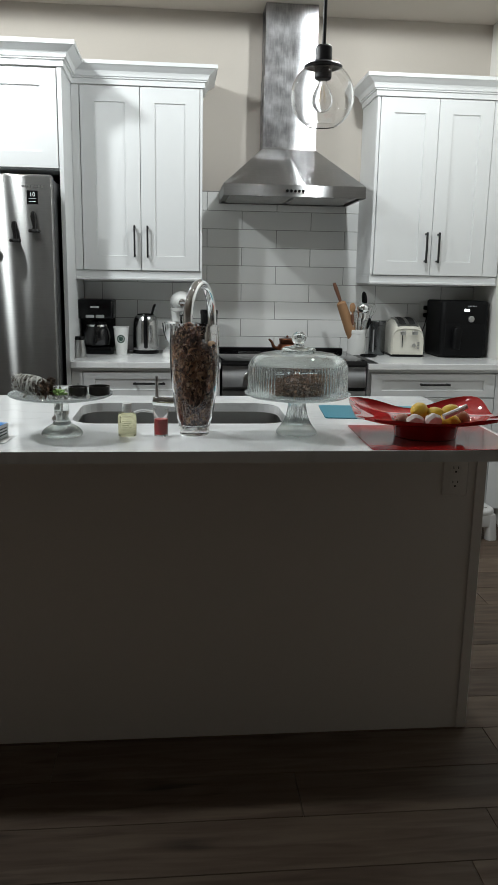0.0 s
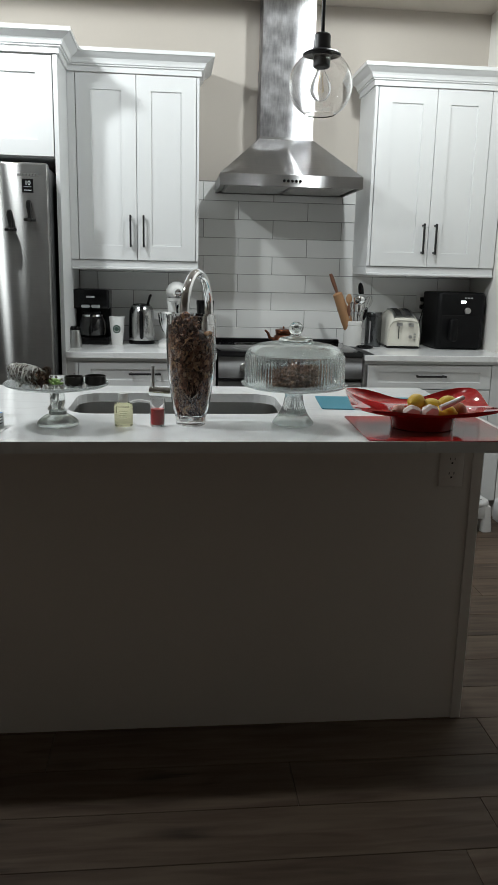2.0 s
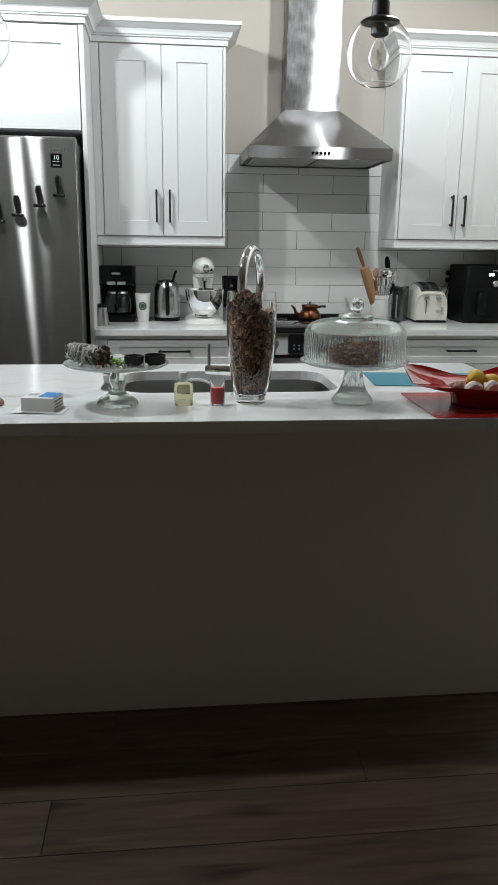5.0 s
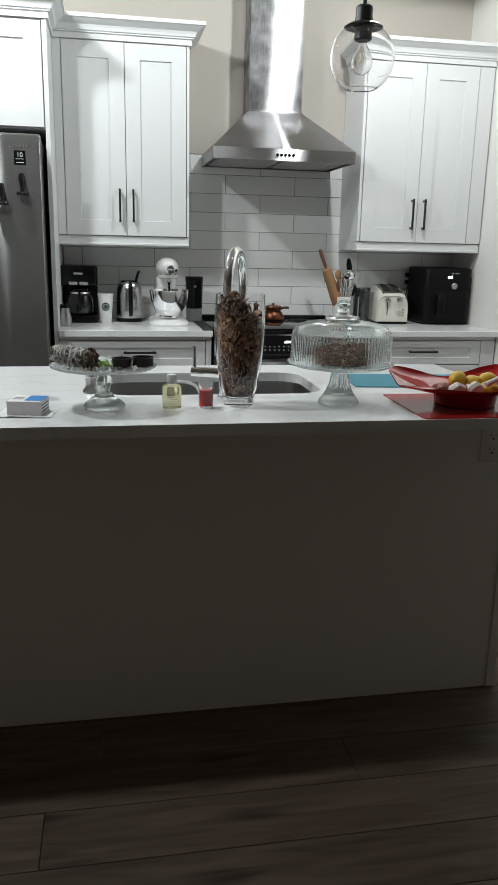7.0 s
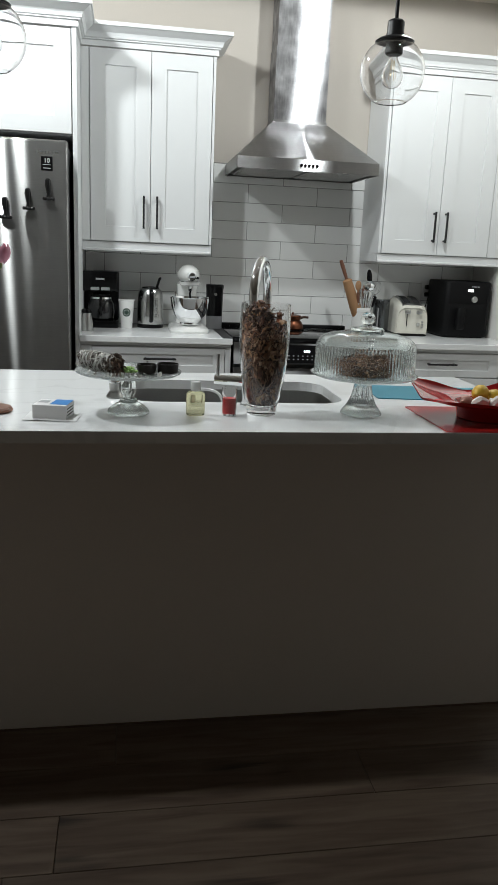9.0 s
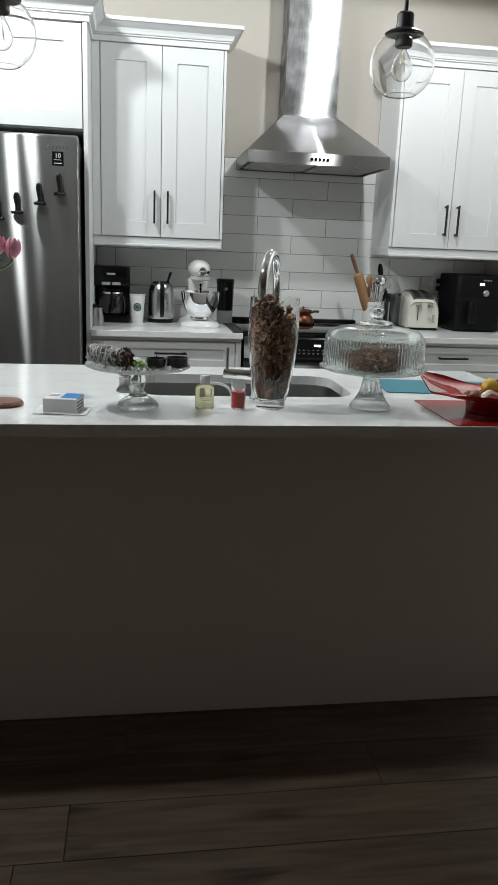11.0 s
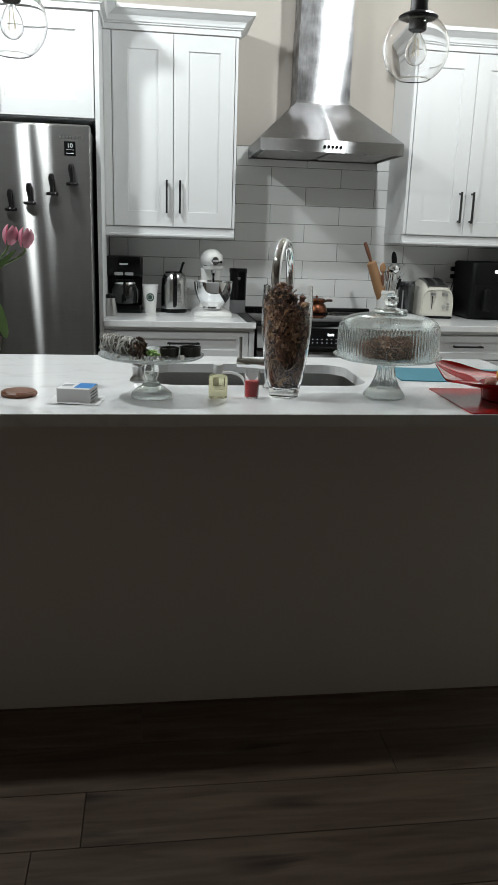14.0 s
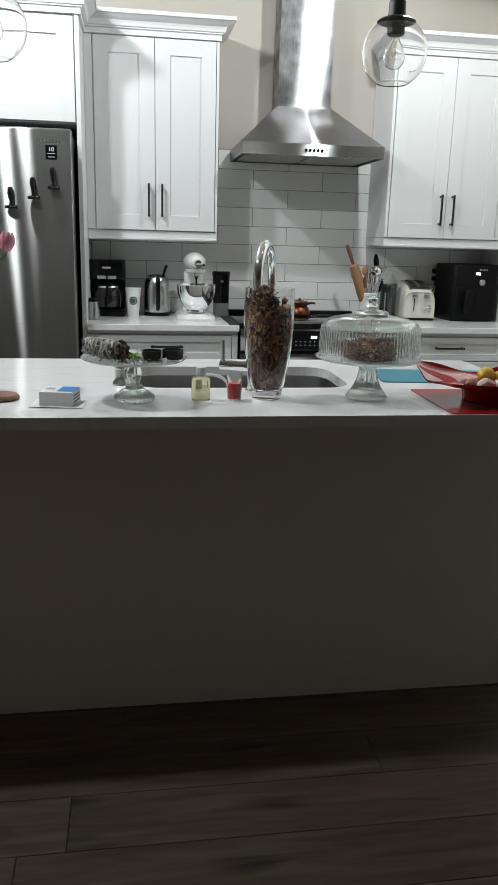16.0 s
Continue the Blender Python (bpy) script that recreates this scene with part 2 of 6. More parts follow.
def ball(r, at=(0, 0, 0), squash=(1, 1, 1), sub=2, bm=None, rough=0.0, rot=None):
    own = bmesh.new()
    bmesh.ops.create_icosphere(own, subdivisions=sub, radius=1)
    for v in own.verts:
        k = 1 + rough * noise.noise(v.co * 2.3 + Vector(at) * 31)
        c = Vector((v.co.x * squash[0], v.co.y * squash[1], v.co.z * squash[2])) * r * k
        if rot:
            c = rot @ c
        v.co = c + Vector(at)
    return merge(bm, own)

# ---- structure ----
X0, X1, Y0, Y1, XR = -4.2, 1.862, -5.2, 4.4, 4.2
single("wall_back", box(X0 - 0.12, X1 + 0.12, Y1 + 0.012, Y1 + 0.13, 0, CEIL, 0), WALL, "warm beige painted kitchen back wall", "wall", kind="structure")
single("wall_right", box(X1, X1 + 0.12, 1.3, Y1 + 0.012, 0, CEIL, 0), material("off_white_paint", srgb(230, 228, 223), 0.7, vary=0.04, scale=1.5, fine=0.03, bump=0.12, bump_scale=350), "off-white painted side wall", "wall", kind="structure")
# the next four walls are unseen, added and spaced to set the bounced light
single("unseen_wall_left", box(X0 - 0.12, X0, Y0, Y1 + 0.012, 0, CEIL, 0), WALL, "unseen side wall in warm beige, added to bound the bounced light", "wall", kind="structure")
single("unseen_wall_side", box(X1 + 0.12, XR + 0.12, 1.3, 1.42, 0, CEIL, 0), WALL, "unseen return wall in warm beige, added to bound the bounced light", "wall", kind="structure")
single("unseen_wall_far_right", box(XR, XR + 0.12, Y0, 1.3, 0, CEIL, 0), WALL, "unseen far wall in warm beige, added to bound the bounced light", "wall", kind="structure")
single("unseen_wall_front", box(X0 - 0.12, XR + 0.12, Y0 - 0.12, Y0, 0, CEIL, 0), WALL, "unseen far wall in warm beige, added to bound the bounced light", "wall", kind="structure")
single("ceiling", box(X0 - 0.12, XR + 0.12, Y0 - 0.12, Y1 + 0.13, CEIL, CEIL + 0.1, 0), CEILING, "plain off-white painted ceiling", "ceiling", kind="structure")
BASE_PROFILE = [(0, 0), (-0.014, 0), (-0.014, 0.10), (-0.011, 0.112), (-0.006, 0.118), (0, 0.12)]
single("baseboard", extrude_profile([(X1 + a, b) for a, b in BASE_PROFILE], 1.3, 3.74, "y"), CABINET, "white painted baseboard along the wall", "baseboard", kind="structure")

# ---- kitchen cabinets ----
DOOR_T = 0.02


def shaker(name, w, h, parent, at, frame=0.075, recess=0.008, mat=None):
    """A framed door or drawer front: front face at local y = 0, lower left corner at the origin."""
    f = min(frame, h * 0.28)

    def rect(ix, iz, y):
        return [(ix, y, iz), (w - ix, y, iz), (w - ix, y, h - iz), (ix, y, h - iz)]

    bm = loft([rect(0, 0, DOOR_T), rect(0, 0, 0.0015), rect(0.0015, 0.0015, 0), rect(frame, f, 0), rect(frame + 0.0015, f + 0.0015, recess)])
    ob = part(name, bm, mat or CABINET, parent, "", False)
    ob.location = at
    return ob


def bar_handle(parent, x, y, z, length, upright, mat, r=0.005, out=0.03):
    """A bar pull with two feet, on a door's face at (x, y, z) = its middle."""
    h = length / 2
    bm = bmesh.new()
    if upright:
        box(x - r, x + r, y - out - r, y - out + r, z - h, z + h, 0.0012, bm)
        for s in (-1, 1):
            box(x - r, x + r, y - out, y, z + s * (h - 0.010) - r, z + s * (h - 0.010) + r, 0.001, bm)
    else:
        box(x - h, x + h, y - out - r, y - out + r, z - r, z + r, 0.0012, bm)
        for s in (-1, 1):
            box(x + s * (h - 0.010) - r, x + s * (h - 0.010) + r, y - out, y, z - r, z + r, 0.001, bm)
    return part("handle", bm, mat, parent, "slim black bar handle")


CROWN = [(0, 0), (-0.010, 0.0), (-0.010, 0.026), (-0.019, 0.028), (-0.019, 0.034), (-0.026, 0.036), (-0.029, 0.048), (-0.035, 0.059), (-0.050, 0.068), (-0.062, 0.076), (-0.068, 0.081), (-0.074, 0.082), (-0.074, 0.10), (0, 0.10)]


def crown(name, x0, x1, yf, z, back, left, right, parent):
    """Mitred crown moulding round the front and the free sides of a cabinet top."""
    loops = []
    for a, b in CROWN:
        pts = []
        xl = x0 + (a if left else 0)
        xr = x1 - (a if right else 0)
        if left:
            pts.append((xl, back, z + b))
        pts += [(xl, yf + a, z + b), (xr, yf + a, z + b)]
        if right:
            pts.append((xr, back, z + b))
        loops.append(pts)
    bm = bmesh.new()
    rings = [[bm.verts.new(p) for p in loop] for loop in loops]
    for a, b in zip(rings, rings[1:] + rings[:1]):
        for i in range(len(a) - 1):
            bm.faces.new((a[i], a[i + 1], b[i + 1], b[i]))
    bm.faces.new([r[0] for r in rings])
    bm.faces.new([r[-1] for r in rings])
    bmesh.ops.recalc_face_normals(bm, faces=bm.faces[:])
    return part(name, bm, CABINET, parent, "", False)


UP_Z0, UP_Z1, UP_Y = 1.376, 2.303, 4.055


def upper_cabinet(x0, x1, doors, filler_left, filler_right, left_free, right_free, label):
    """A wall cabinet: carcass, doors with handles, light rail and crown."""
    cab = thing("wall_cabinet", (0, 0, 0), label, "cabinet", "kitchen cabinets")
    part("body", box(x0, x1, UP_Y + DOOR_T + 0.002, 4.399, UP_Z0 - 0.003, UP_Z1 + 0.02, 0.001), CABINET, cab)
    if filler_left:
        part("filler_strip", box(filler_left[0], filler_left[1], UP_Y + 0.004, UP_Y + DOOR_T, UP_Z0, UP_Z1, 0.001), CABINET, cab)
    if filler_right:
        part("filler_strip", box(filler_right[0], filler_right[1], UP_Y + 0.004, UP_Y + DOOR_T, UP_Z0, UP_Z1, 0.001), CABINET, cab)
    n = len(doors)
    for i, (a, b) in enumerate(doors):
        d = shaker("door", b - a - 0.003, UP_Z1 - UP_Z0 - 0.003, cab, (a + 0.0015, UP_Y, UP_Z0))
        w = b - a - 0.003
        hx = w - 0.033 if i % 2 == 0 else 0.033
        bar_handle(d, hx, 0, 0.15, 0.165, True, BLACK)
    part("light_rail", box(x0, x1, UP_Y + 0.012, UP_Y + 0.03, UP_Z0 - 0.036, UP_Z0 - 0.004, 0.001), CABINET, cab)
    rail = box(x0, x1, UP_Y + 0.001, UP_Y + 0.04, UP_Z0 - 0.052, UP_Z0 - 0.036, 0.004)
    if right_free:
        box(x1 - 0.03, x1, UP_Y + 0.04, 4.38, UP_Z0 - 0.048, UP_Z0 - 0.004, 0.001, rail)
    if left_free:
        box(x0, x0 + 0.03, UP_Y + 0.04, 4.38, UP_Z0 - 0.048, UP_Z0 - 0.004, 0.001, rail)
    part("light_rail", rail, CABINET, cab)
    crown("crown_moulding", x0, x1, UP_Y + 0.004, UP_Z1 + 0.002, 4.39, left_free, right_free, cab)
    return cab


upper_cabinet(-0.488, 0.190, [(-0.445, -0.137), (-0.137, 0.175)], (-0.488, -0.447), (0.177, 0.190), False, True,
              "white shaker wall cabinet with two closed doors and crown")
upper_cabinet(1.122, 1.855, [(1.140, 1.463), (1.463, 1.768)], (1.122, 1.138), (1.770, 1.855), True, False,
              "white shaker wall cabinet with two closed doors beside the hood")

# cabinet over the fridge with its tall gable
fc = thing("fridge_cabinet", (0, 0, 0), "white shaker cabinet above the fridge with a tall side panel", "cabinet", "kitchen cabinets")
part("body", box(-1.475, -0.512, 3.762, 4.398, 1.842, 2.32, 0.001), CABINET, fc)
part("side_panel", box(-0.510, -0.489, 3.742, 4.399, 0.0, 2.32, 0.001), CABINET, fc)
part("side_panel", box(-1.497, -1.477, 3.742, 4.399, 0.0, 2.32, 0.001), CABINET, fc)
for a, b in ((-1.475, -0.994), (-0.992, -0.512)):
    d = shaker("door", b - a - 0.003, 0.448, fc, (a, 3.74, 1.848))
    bar_handle(d, 0.050 if a > -1.2 else b - a - 0.035, 0, 0.11, 0.165, True, BLACK)
crown("crown_moulding", -1.497, -0.489, 3.744, UP_Z1 + 0.002, 4.05, False, True, fc)

# fridge
FX0, FX1, FY = -1.432, -0.523, 3.568
fr = thing("fridge", ((FX0 + FX1) / 2, 3.9, 0), "stainless steel fridge with french doors and bottle-opener magnets", "fridge")
cx = (FX0 + FX1) / 2
part("body", box(FX0 - cx + 0.006, FX1 - cx - 0.006, 3.64 - 3.9, 4.36 - 3.9, 0.03, 1.785, 0.004), material("fridge_side", (0.05, 0.05, 0.052), 0.45, vary=0.1), fr, "dark grey fridge side")
for a, b in ((FX0, cx - 0.003), (cx + 0.003, FX1)):
    door = part("door", box(a - cx, b - cx, FY - 3.9, 3.63 - 3.9, 0.62, 1.798, 0.012, None, 4), FRIDGE_STEEL, fr)
for z0, z1 in ((0.06, 0.325), (0.335, 0.61)):
    part("freezer_drawer", box(FX0 - cx, FX1 - cx, FY - 3.9, 3.63 - 3.9, z0, z1, 0.012, None, 4), FRIDGE_STEEL, fr)
for sx in (-1, 1):
    hd = part("handle", box(sx * 0.016 - 0.008, sx * 0.016 + 0.008, FY - 3.9 - 0.062, FY - 3.9 - 0.046, 0.79, 1.56, 0.005, None, 3), NICKEL, fr, "flat steel bar door handle")
    for hz_ in (0.83, 1.52):
        part("handle_post", box(sx * 0.016 - 0.006, sx * 0.016 + 0.006, FY - 3.9 - 0.047, FY - 3.9, hz_ - 0.02, hz_ + 0.02, 0.004), NICKEL, hd)

# base cabinets
BY = 3.76


def base_cabinet(x0, x1, fronts, label, filler=None):
    cab = thing("base_cabinet", (0, 0, 0), label, "cabinet", "kitchen cabinets")
    part("body", box(x0, x1, BY + DOOR_T + 0.002, 4.395, 0.10, 0.880, 0.001), CABINET, cab)
    part("toe_kick", box(x0, x1, BY + 0.07, BY + 0.085, 0.0, 0.10, 0.001), CABINET, cab)
    part("top_rail", box(x0, x1, BY + 0.006, BY + DOOR_T, 0.864, 0.880, 0.001), CABINET, cab)
    for a, b, z0, z1, is_drawer in fronts:
        d = shaker("drawer" if is_drawer else "door", b - a - 0.003, z1 - z0 - 0.003, cab, (a + 0.0015, BY, z0), 0.06)
        bar_handle(d, (b - a) / 2, 0, (z1 - z0) / 2 + 0.006 if is_drawer else z1 - z0 - 0.05, 0.165, False, BLACK)
    if filler:
        part("filler_strip", box(filler[0], filler[1], BY + 0.002, BY + DOOR_T, 0.10, 0.862, 0.001), CABINET, cab)
    return cab


base_cabinet(-0.488, 0.276, [(-0.43, 0.245, 0.731, 0.862, True), (-0.43, 0.245, 0.42, 0.728, True), (-0.43, 0.245, 0.105, 0.417, True)],
             "white shaker drawer base cabinet beside the range", (-0.487, -0.432))
part("filler_strip", box(0.247, 0.276, BY + 0.002, BY + DOOR_T, 0.10, 0.862, 0.001), CABINET, bpy.data.objects["base_cabinet"])
base_cabinet(1.068, 1.855, [(1.085, 1.772, 0.731, 0.862, True), (1.085, 1.772, 0.42, 0.728, True), (1.085, 1.772, 0.105, 0.417, True)],
             "white shaker drawer base cabinet below the toaster", (1.775, 1.855))


# ---- worktops ----
def quartz():
    m = material("white_quartz", (0.85, 0.86, 0.86), 0.16, vary=0.04, scale=2, fine=0.02)
    nt = m.node_tree
    n, link = nt.nodes, nt.links.new
    p = n["Principled BSDF"]
    old = p.inputs["Base Color"].links[0].from_socket
    tc = n.new("ShaderNodeTexCoord")
    wob = n.new("ShaderNodeTexNoise")
    wob.inputs["Scale"].default_value, wob.inputs["Detail"].default_value = 1.7, 8
    wob.inputs["Distortion"].default_value = 1.2
    link(tc.outputs["Object"], wob.inputs["Vector"])
    d = n.new("ShaderNodeMath")
    d.operation = "SUBTRACT"
    d.inputs[1].default_value = 0.5
    link(wob.outputs["Fac"], d.inputs[0])
    ab = n.new("ShaderNodeMath")
    ab.operation = "ABSOLUTE"
    link(d.outputs[0], ab.inputs[0])
    ramp = n.new("ShaderNodeMapRange")
    ramp.inputs[1].default_value, ramp.inputs[2].default_value = 0.0, 0.018
    ramp.inputs[3].default_value, ramp.inputs[4].default_value = 0.16, 0.0
    link(ab.outputs[0], ramp.inputs[0])
    mix = n.new("ShaderNodeMix")
    mix.data_type = "RGBA"
    link(ramp.outputs[0], mix.inputs[0])
    link(old, mix.inputs[6])
    mix.inputs[7].default_value = (0.42, 0.42, 0.42, 1)
    link(mix.outputs[2], p.inputs["Base Color"])
    return m


QUARTZ = quartz()
CT = 0.914
single("worktop", box(-0.488, 0.279, 3.732, 4.399, 0.882, CT, 0.002), QUARTZ, "white quartz worktop beside the fridge panel", "worktop", group="worktops")
single("worktop", box(1.062, 1.861, 3.732, 4.399, 0.882, CT, 0.002), QUARTZ, "white quartz worktop below the wall cabinet", "worktop", group="worktops")

# ---- island ----
IX0, IX1, IY0, IY1, PY = -1.45, 0.985, 1.668, 2.598, 1.837
SX, SY, SW, SD = 0.068, 2.238, 0.665, 0.385


def slab_with_hole():
    """The island top: a slab with a round-cornered sink cut-out."""
    bm = bmesh.new()
    inner = [(SX + x, SY + y) for x, y in rounded_rect(SW, SD, 0.085, 6)]
    k = len(inner)
    outer = []
    for x, y in inner:
        dx, dy = (x - SX) / (SW / 2), (y - SY) / (SD / 2)
        if abs(dx) > abs(dy):
            ox = IX1 if dx > 0 else IX0
            outer.append((ox, min(max(SY + dy / abs(dx) * (IY1 - IY0) / 2, IY0), IY1)))
        else:
            oy = IY1 if dy > 0 else IY0
            outer.append((min(max(SX + dx / abs(dy) * (IX1 - SX), IX0), IX1), oy))
    corners = {(IX1, IY1): None, (IX0, IY1): None, (IX0, IY0): None, (IX1, IY0): None}
    for c in corners:
        i = min(range(k), key=lambda q: (outer[q][0] - c[0]) ** 2 + (outer[q][1] - c[1]) ** 2)
        outer[i] = c
    rows = []
    for z in (CT, 0.884):
        rows.append(([bm.verts.new((x, y, z)) for x, y in outer], [bm.verts.new((x, y, z)) for x, y in inner]))
    for o, i in rows:
        for q in range(k):
            r = (q + 1) % k
            bm.faces.new((o[q], o[r], i[r], i[q]))
    for s in (0, 1):
        for q in range(k):
            r = (q + 1) % k
            bm.faces.new((rows[0][s][q], rows[0][s][r], rows[1][s][r], rows[1][s][q]))
    bmesh.ops.recalc_face_normals(bm, faces=bm.faces[:])
    return bm


isl = thing("kitchen_island", (0, 0, 0), "kitchen island with plain painted panels and overhanging top", "island")
part("back_panel", box(IX0 + 0.035, 0.9065, PY, PY + 0.019, 0.0, 0.883, 0.001), ISLAND, isl)
part("end_panel", box(0.907, 0.938, PY - 0.004, IY1 - 0.03, 0.0, 0.883, 0.0015), ISLAND, isl)
part("end_panel", box(IX0 + 0.002, IX0 + 0.033, PY - 0.004, IY1 - 0.03, 0.0, 0.883, 0.0015), ISLAND, isl)
part("front_panel", box(IX0 + 0.035, 0.908, IY1 - 0.06, IY1 - 0.04, 0.10, 0.883, 0.001), CABINET, isl)
single("island_worktop", slab_with_hole(), QUARTZ, "white quartz island top with faint grey veins and sink cut-out", "worktop", group="worktops", smooth=False)

sink = thing("sink", (SX, SY, 0.70), "undermounted stainless steel double-bowl sink in the island", "sink")
SINK_STEEL = material("sink_steel", (0.36, 0.36, 0.35), 0.30, 1.0, vary=0.1, scale=20, fine=0.1)
rim = [[(x, y, 0.184) for x, y in rounded_rect(SW + 0.03, SD + 0.03, 0.09)], [(x, y, 0.184) for x, y in rounded_rect(SW - 0.004, SD - 0.004, 0.084)],
       [(x, y, 0.02) for x, y in rounded_rect(SW - 0.03, SD - 0.03, 0.07)], [(x, y, 0.0) for x, y in rounded_rect(SW - 0.08, SD - 0.08, 0.05)]]
part("bowl", loft(rim, None, False, True), SINK_STEEL, sink)
part("divider", box(-0.012, 0.012, -SD / 2 + 0.012, SD / 2 - 0.012, 0.002, 0.12, 0.008, None, 3), SINK_STEEL, sink)
for dx in (-0.16, 0.16):
    part("drain", lathe([(0.0, 0.003), (0.03, 0.003), (0.043, 0.006), (0.045, 0.001)], 24, (dx, 0, 0)), CHROME, sink, "round steel drain")

# ---- range ----
RANGE_STEEL = brushed("range_steel", (0.17, 0.17, 0.17), 0.40, 0.70, 0.06, 6.0, 0.15)
RX0, RX1 = 0.286, 1.054
rc = (RX0 + RX1) / 2
rg = thing("range", (rc, 4.06, 0), "slide-in stainless range with black glass cooktop and controls", "stove")
hw = (RX1 - RX0) / 2 - 0.002
part("body", box(-hw, hw, 3.775 - 4.06, 0.325, 0.03, 0.895, 0.002), RANGE_STEEL, rg)
part("cooktop", box(-hw - 0.006, hw + 0.006, 3.752 - 4.06, 0.29, 0.897, 0.924, 0.004, None, 2), BLACK_GLASS, rg, "black glass cooktop")
part("rear_vent", box(-hw, hw, 0.292, 0.335, 0.897, 0.940, 0.006, None, 2), BLACK_PLASTIC, rg, "black rear vent strip")
for bx, by, br in ((-0.19, -0.13, 0.10), (0.19, -0.13, 0.085), (-0.19, 0.13, 0.075), (0.19, 0.13, 0.10)):
    part("burner_ring", lathe([(br, 0.9243), (br, 0.9248), (br - 0.003, 0.9248), (br - 0.003, 0.9243)], 40, (bx, by, 0), None, True), NICKEL, rg, "thin grey burner ring")
ctl = extrude_profile([(3.775 - 4.06, 0.775), (3.735 - 4.06, 0.785), (3.752 - 4.06, 0.895), (3.775 - 4.06, 0.895)], -hw, hw)
part("control_panel", ctl, RANGE_STEEL, rg)
glass = extrude_profile([(3.733 - 4.06, 0.795), (3.729 - 4.06, 0.795), (3.743 - 4.06, 0.888), (3.747 - 4.06, 0.888)], -0.17, 0.17)
part("touch_panel", glass, BLACK_GLASS, rg, "black glass touch panel with clock display")
DISPLAY = material("lit_display", (0.02, 0.02, 0.02), 0.3, emit=(0.85, 0.95, 1.0, 3.0))
ICON = material("grey_icons", (0.45, 0.46, 0.47), 0.5)
def panel_y(z):
    return 3.729 - 4.06 + (z - 0.795) / 0.093 * 0.014 - 0.0008


for i in range(4):
    z = 0.856
    part("display_digit", box(-0.012 + i * 0.009, -0.006 + i * 0.009, panel_y(z) - 0.0005, panel_y(z) + 0.0004, z - 0.006, z + 0.006, 0), DISPLAY, rg, "lit white clock digit")
for r_, z in enumerate((0.833, 0.815)):
    for i in range(12):
        part("touch_icon", box(-0.145 + i * 0.025, -0.138 + i * 0.025, panel_y(z) - 0.0005, panel_y(z) + 0.0004, z - 0.0025, z + 0.0025, 0), ICON, rg, "small grey touch icon")
for kx in (-0.245, 0.245):
    kb = lathe([(0.0, 0.034), (0.017, 0.034), (0.019, 0.031), (0.019, 0.010), (0.024, 0.006), (0.024, 0.0)], 28)
    bmesh.ops.rotate(kb, verts=kb.verts[:], cent=(0, 0, 0), matrix=Matrix.Rotation(radians(82), 3, "X"))
    bmesh.ops.translate(kb, verts=kb.verts[:], vec=(kx, 3.7455 - 4.06, 0.842))
    part("knob", kb, NICKEL, rg, "round steel control knob")
part("oven_door", box(-hw, hw, 3.742 - 4.06, 3.773 - 4.06, 0.19, 0.768, 0.004, None, 2), RANGE_STEEL, rg)
part("oven_window", box(-0.27, 0.27, 3.739 - 4.06, 3.743 - 4.06, 0.30, 0.60, 0.001), BLACK_GLASS, rg, "dark oven window")
hd = tube([(-0.33, 3.742 - 4.06, 0.725), (-0.33, 3.69 - 4.06, 0.725)], 0.008)
tube([(0.33, 3.742 - 4.06, 0.725), (0.33, 3.69 - 4.06, 0.725)], 0.008, 12, hd)
tube([(-0.36, 3.69 - 4.06, 0.725), (0.36, 3.69 - 4.06, 0.725)], 0.012, 16, hd)
part("oven_handle", hd, CHROME, rg, "bright tubular oven handle")
part("storage_drawer", box(-hw, hw, 3.745 - 4.06, 3.773 - 4.06, 0.05, 0.18, 0.004), STEEL, rg)

# ---- hood ----
HX0, HX1, HYF = 0.295, 1.045, 3.915
hc = (HX0 + HX1) / 2
hood = thing("range_hood", (hc, 4.16, 1.765), "stainless steel chimney range hood with scratched flue cover", "range hood")
w = (HX1 - HX0) / 2
yf, yb = HYF - 4.16, 4.398 - 4.16
c0, c1, cyf = 0.528 - hc, 0.820 - hc, 4.222 - 4.16


def ring(xa, xb, ya, z):
    return [(xa, ya, z), (xb, ya, z), (xb, yb, z), (xa, yb, z)]


lip = bmesh.new()
loft([ring(-w, w, yf, 0.0), ring(-w, w, yf, 0.058)], lip, False, False)
loft([ring(-w + 0.012, w - 0.012, yf + 0.012, 0.0), ring(-w, w, yf, 0.0)], lip, False, False)
loft([ring(-w + 0.012, w - 0.012, yf + 0.012, 0.0), ring(-w + 0.012, w - 0.012, yf + 0.012, 0.012)], lip, False, True)
part("lip", lip, STEEL, hood, smooth=False)
part("canopy", loft([ring(-w, w, yf, 0.0585), ring(-w + 0.004, w - 0.004, yf + 0.004, 0.062), ring(c0 - 0.004, c1 + 0.004, cyf - 0.004, 0.278), ring(c0 - 0.004, c1 + 0.004, cyf - 0.004, 0.290)], None, False, True), STEEL, hood, smooth=False)
FLUE = brushed("scratched_flue_steel", (0.46, 0.46, 0.47), 0.28, 0.74, 0.32, 13.0, 0.15)
part("flue_lower", loft([ring(c0, c1, cyf, 0.285), ring(c0, c1, cyf, 0.656)], None, False, False), FLUE, hood, "steel flue cover with scratched film marks", smooth=False)
part("flue_upper", loft([ring(c0 + 0.004, c1 - 0.004, cyf + 0.004, 0.645), ring(c0 + 0.004, c1 - 0.004, cyf + 0.004, CEIL - 1.765 - 0.002)], None, False, False), FLUE, hood, "steel flue cover with scratched film marks", smooth=False)
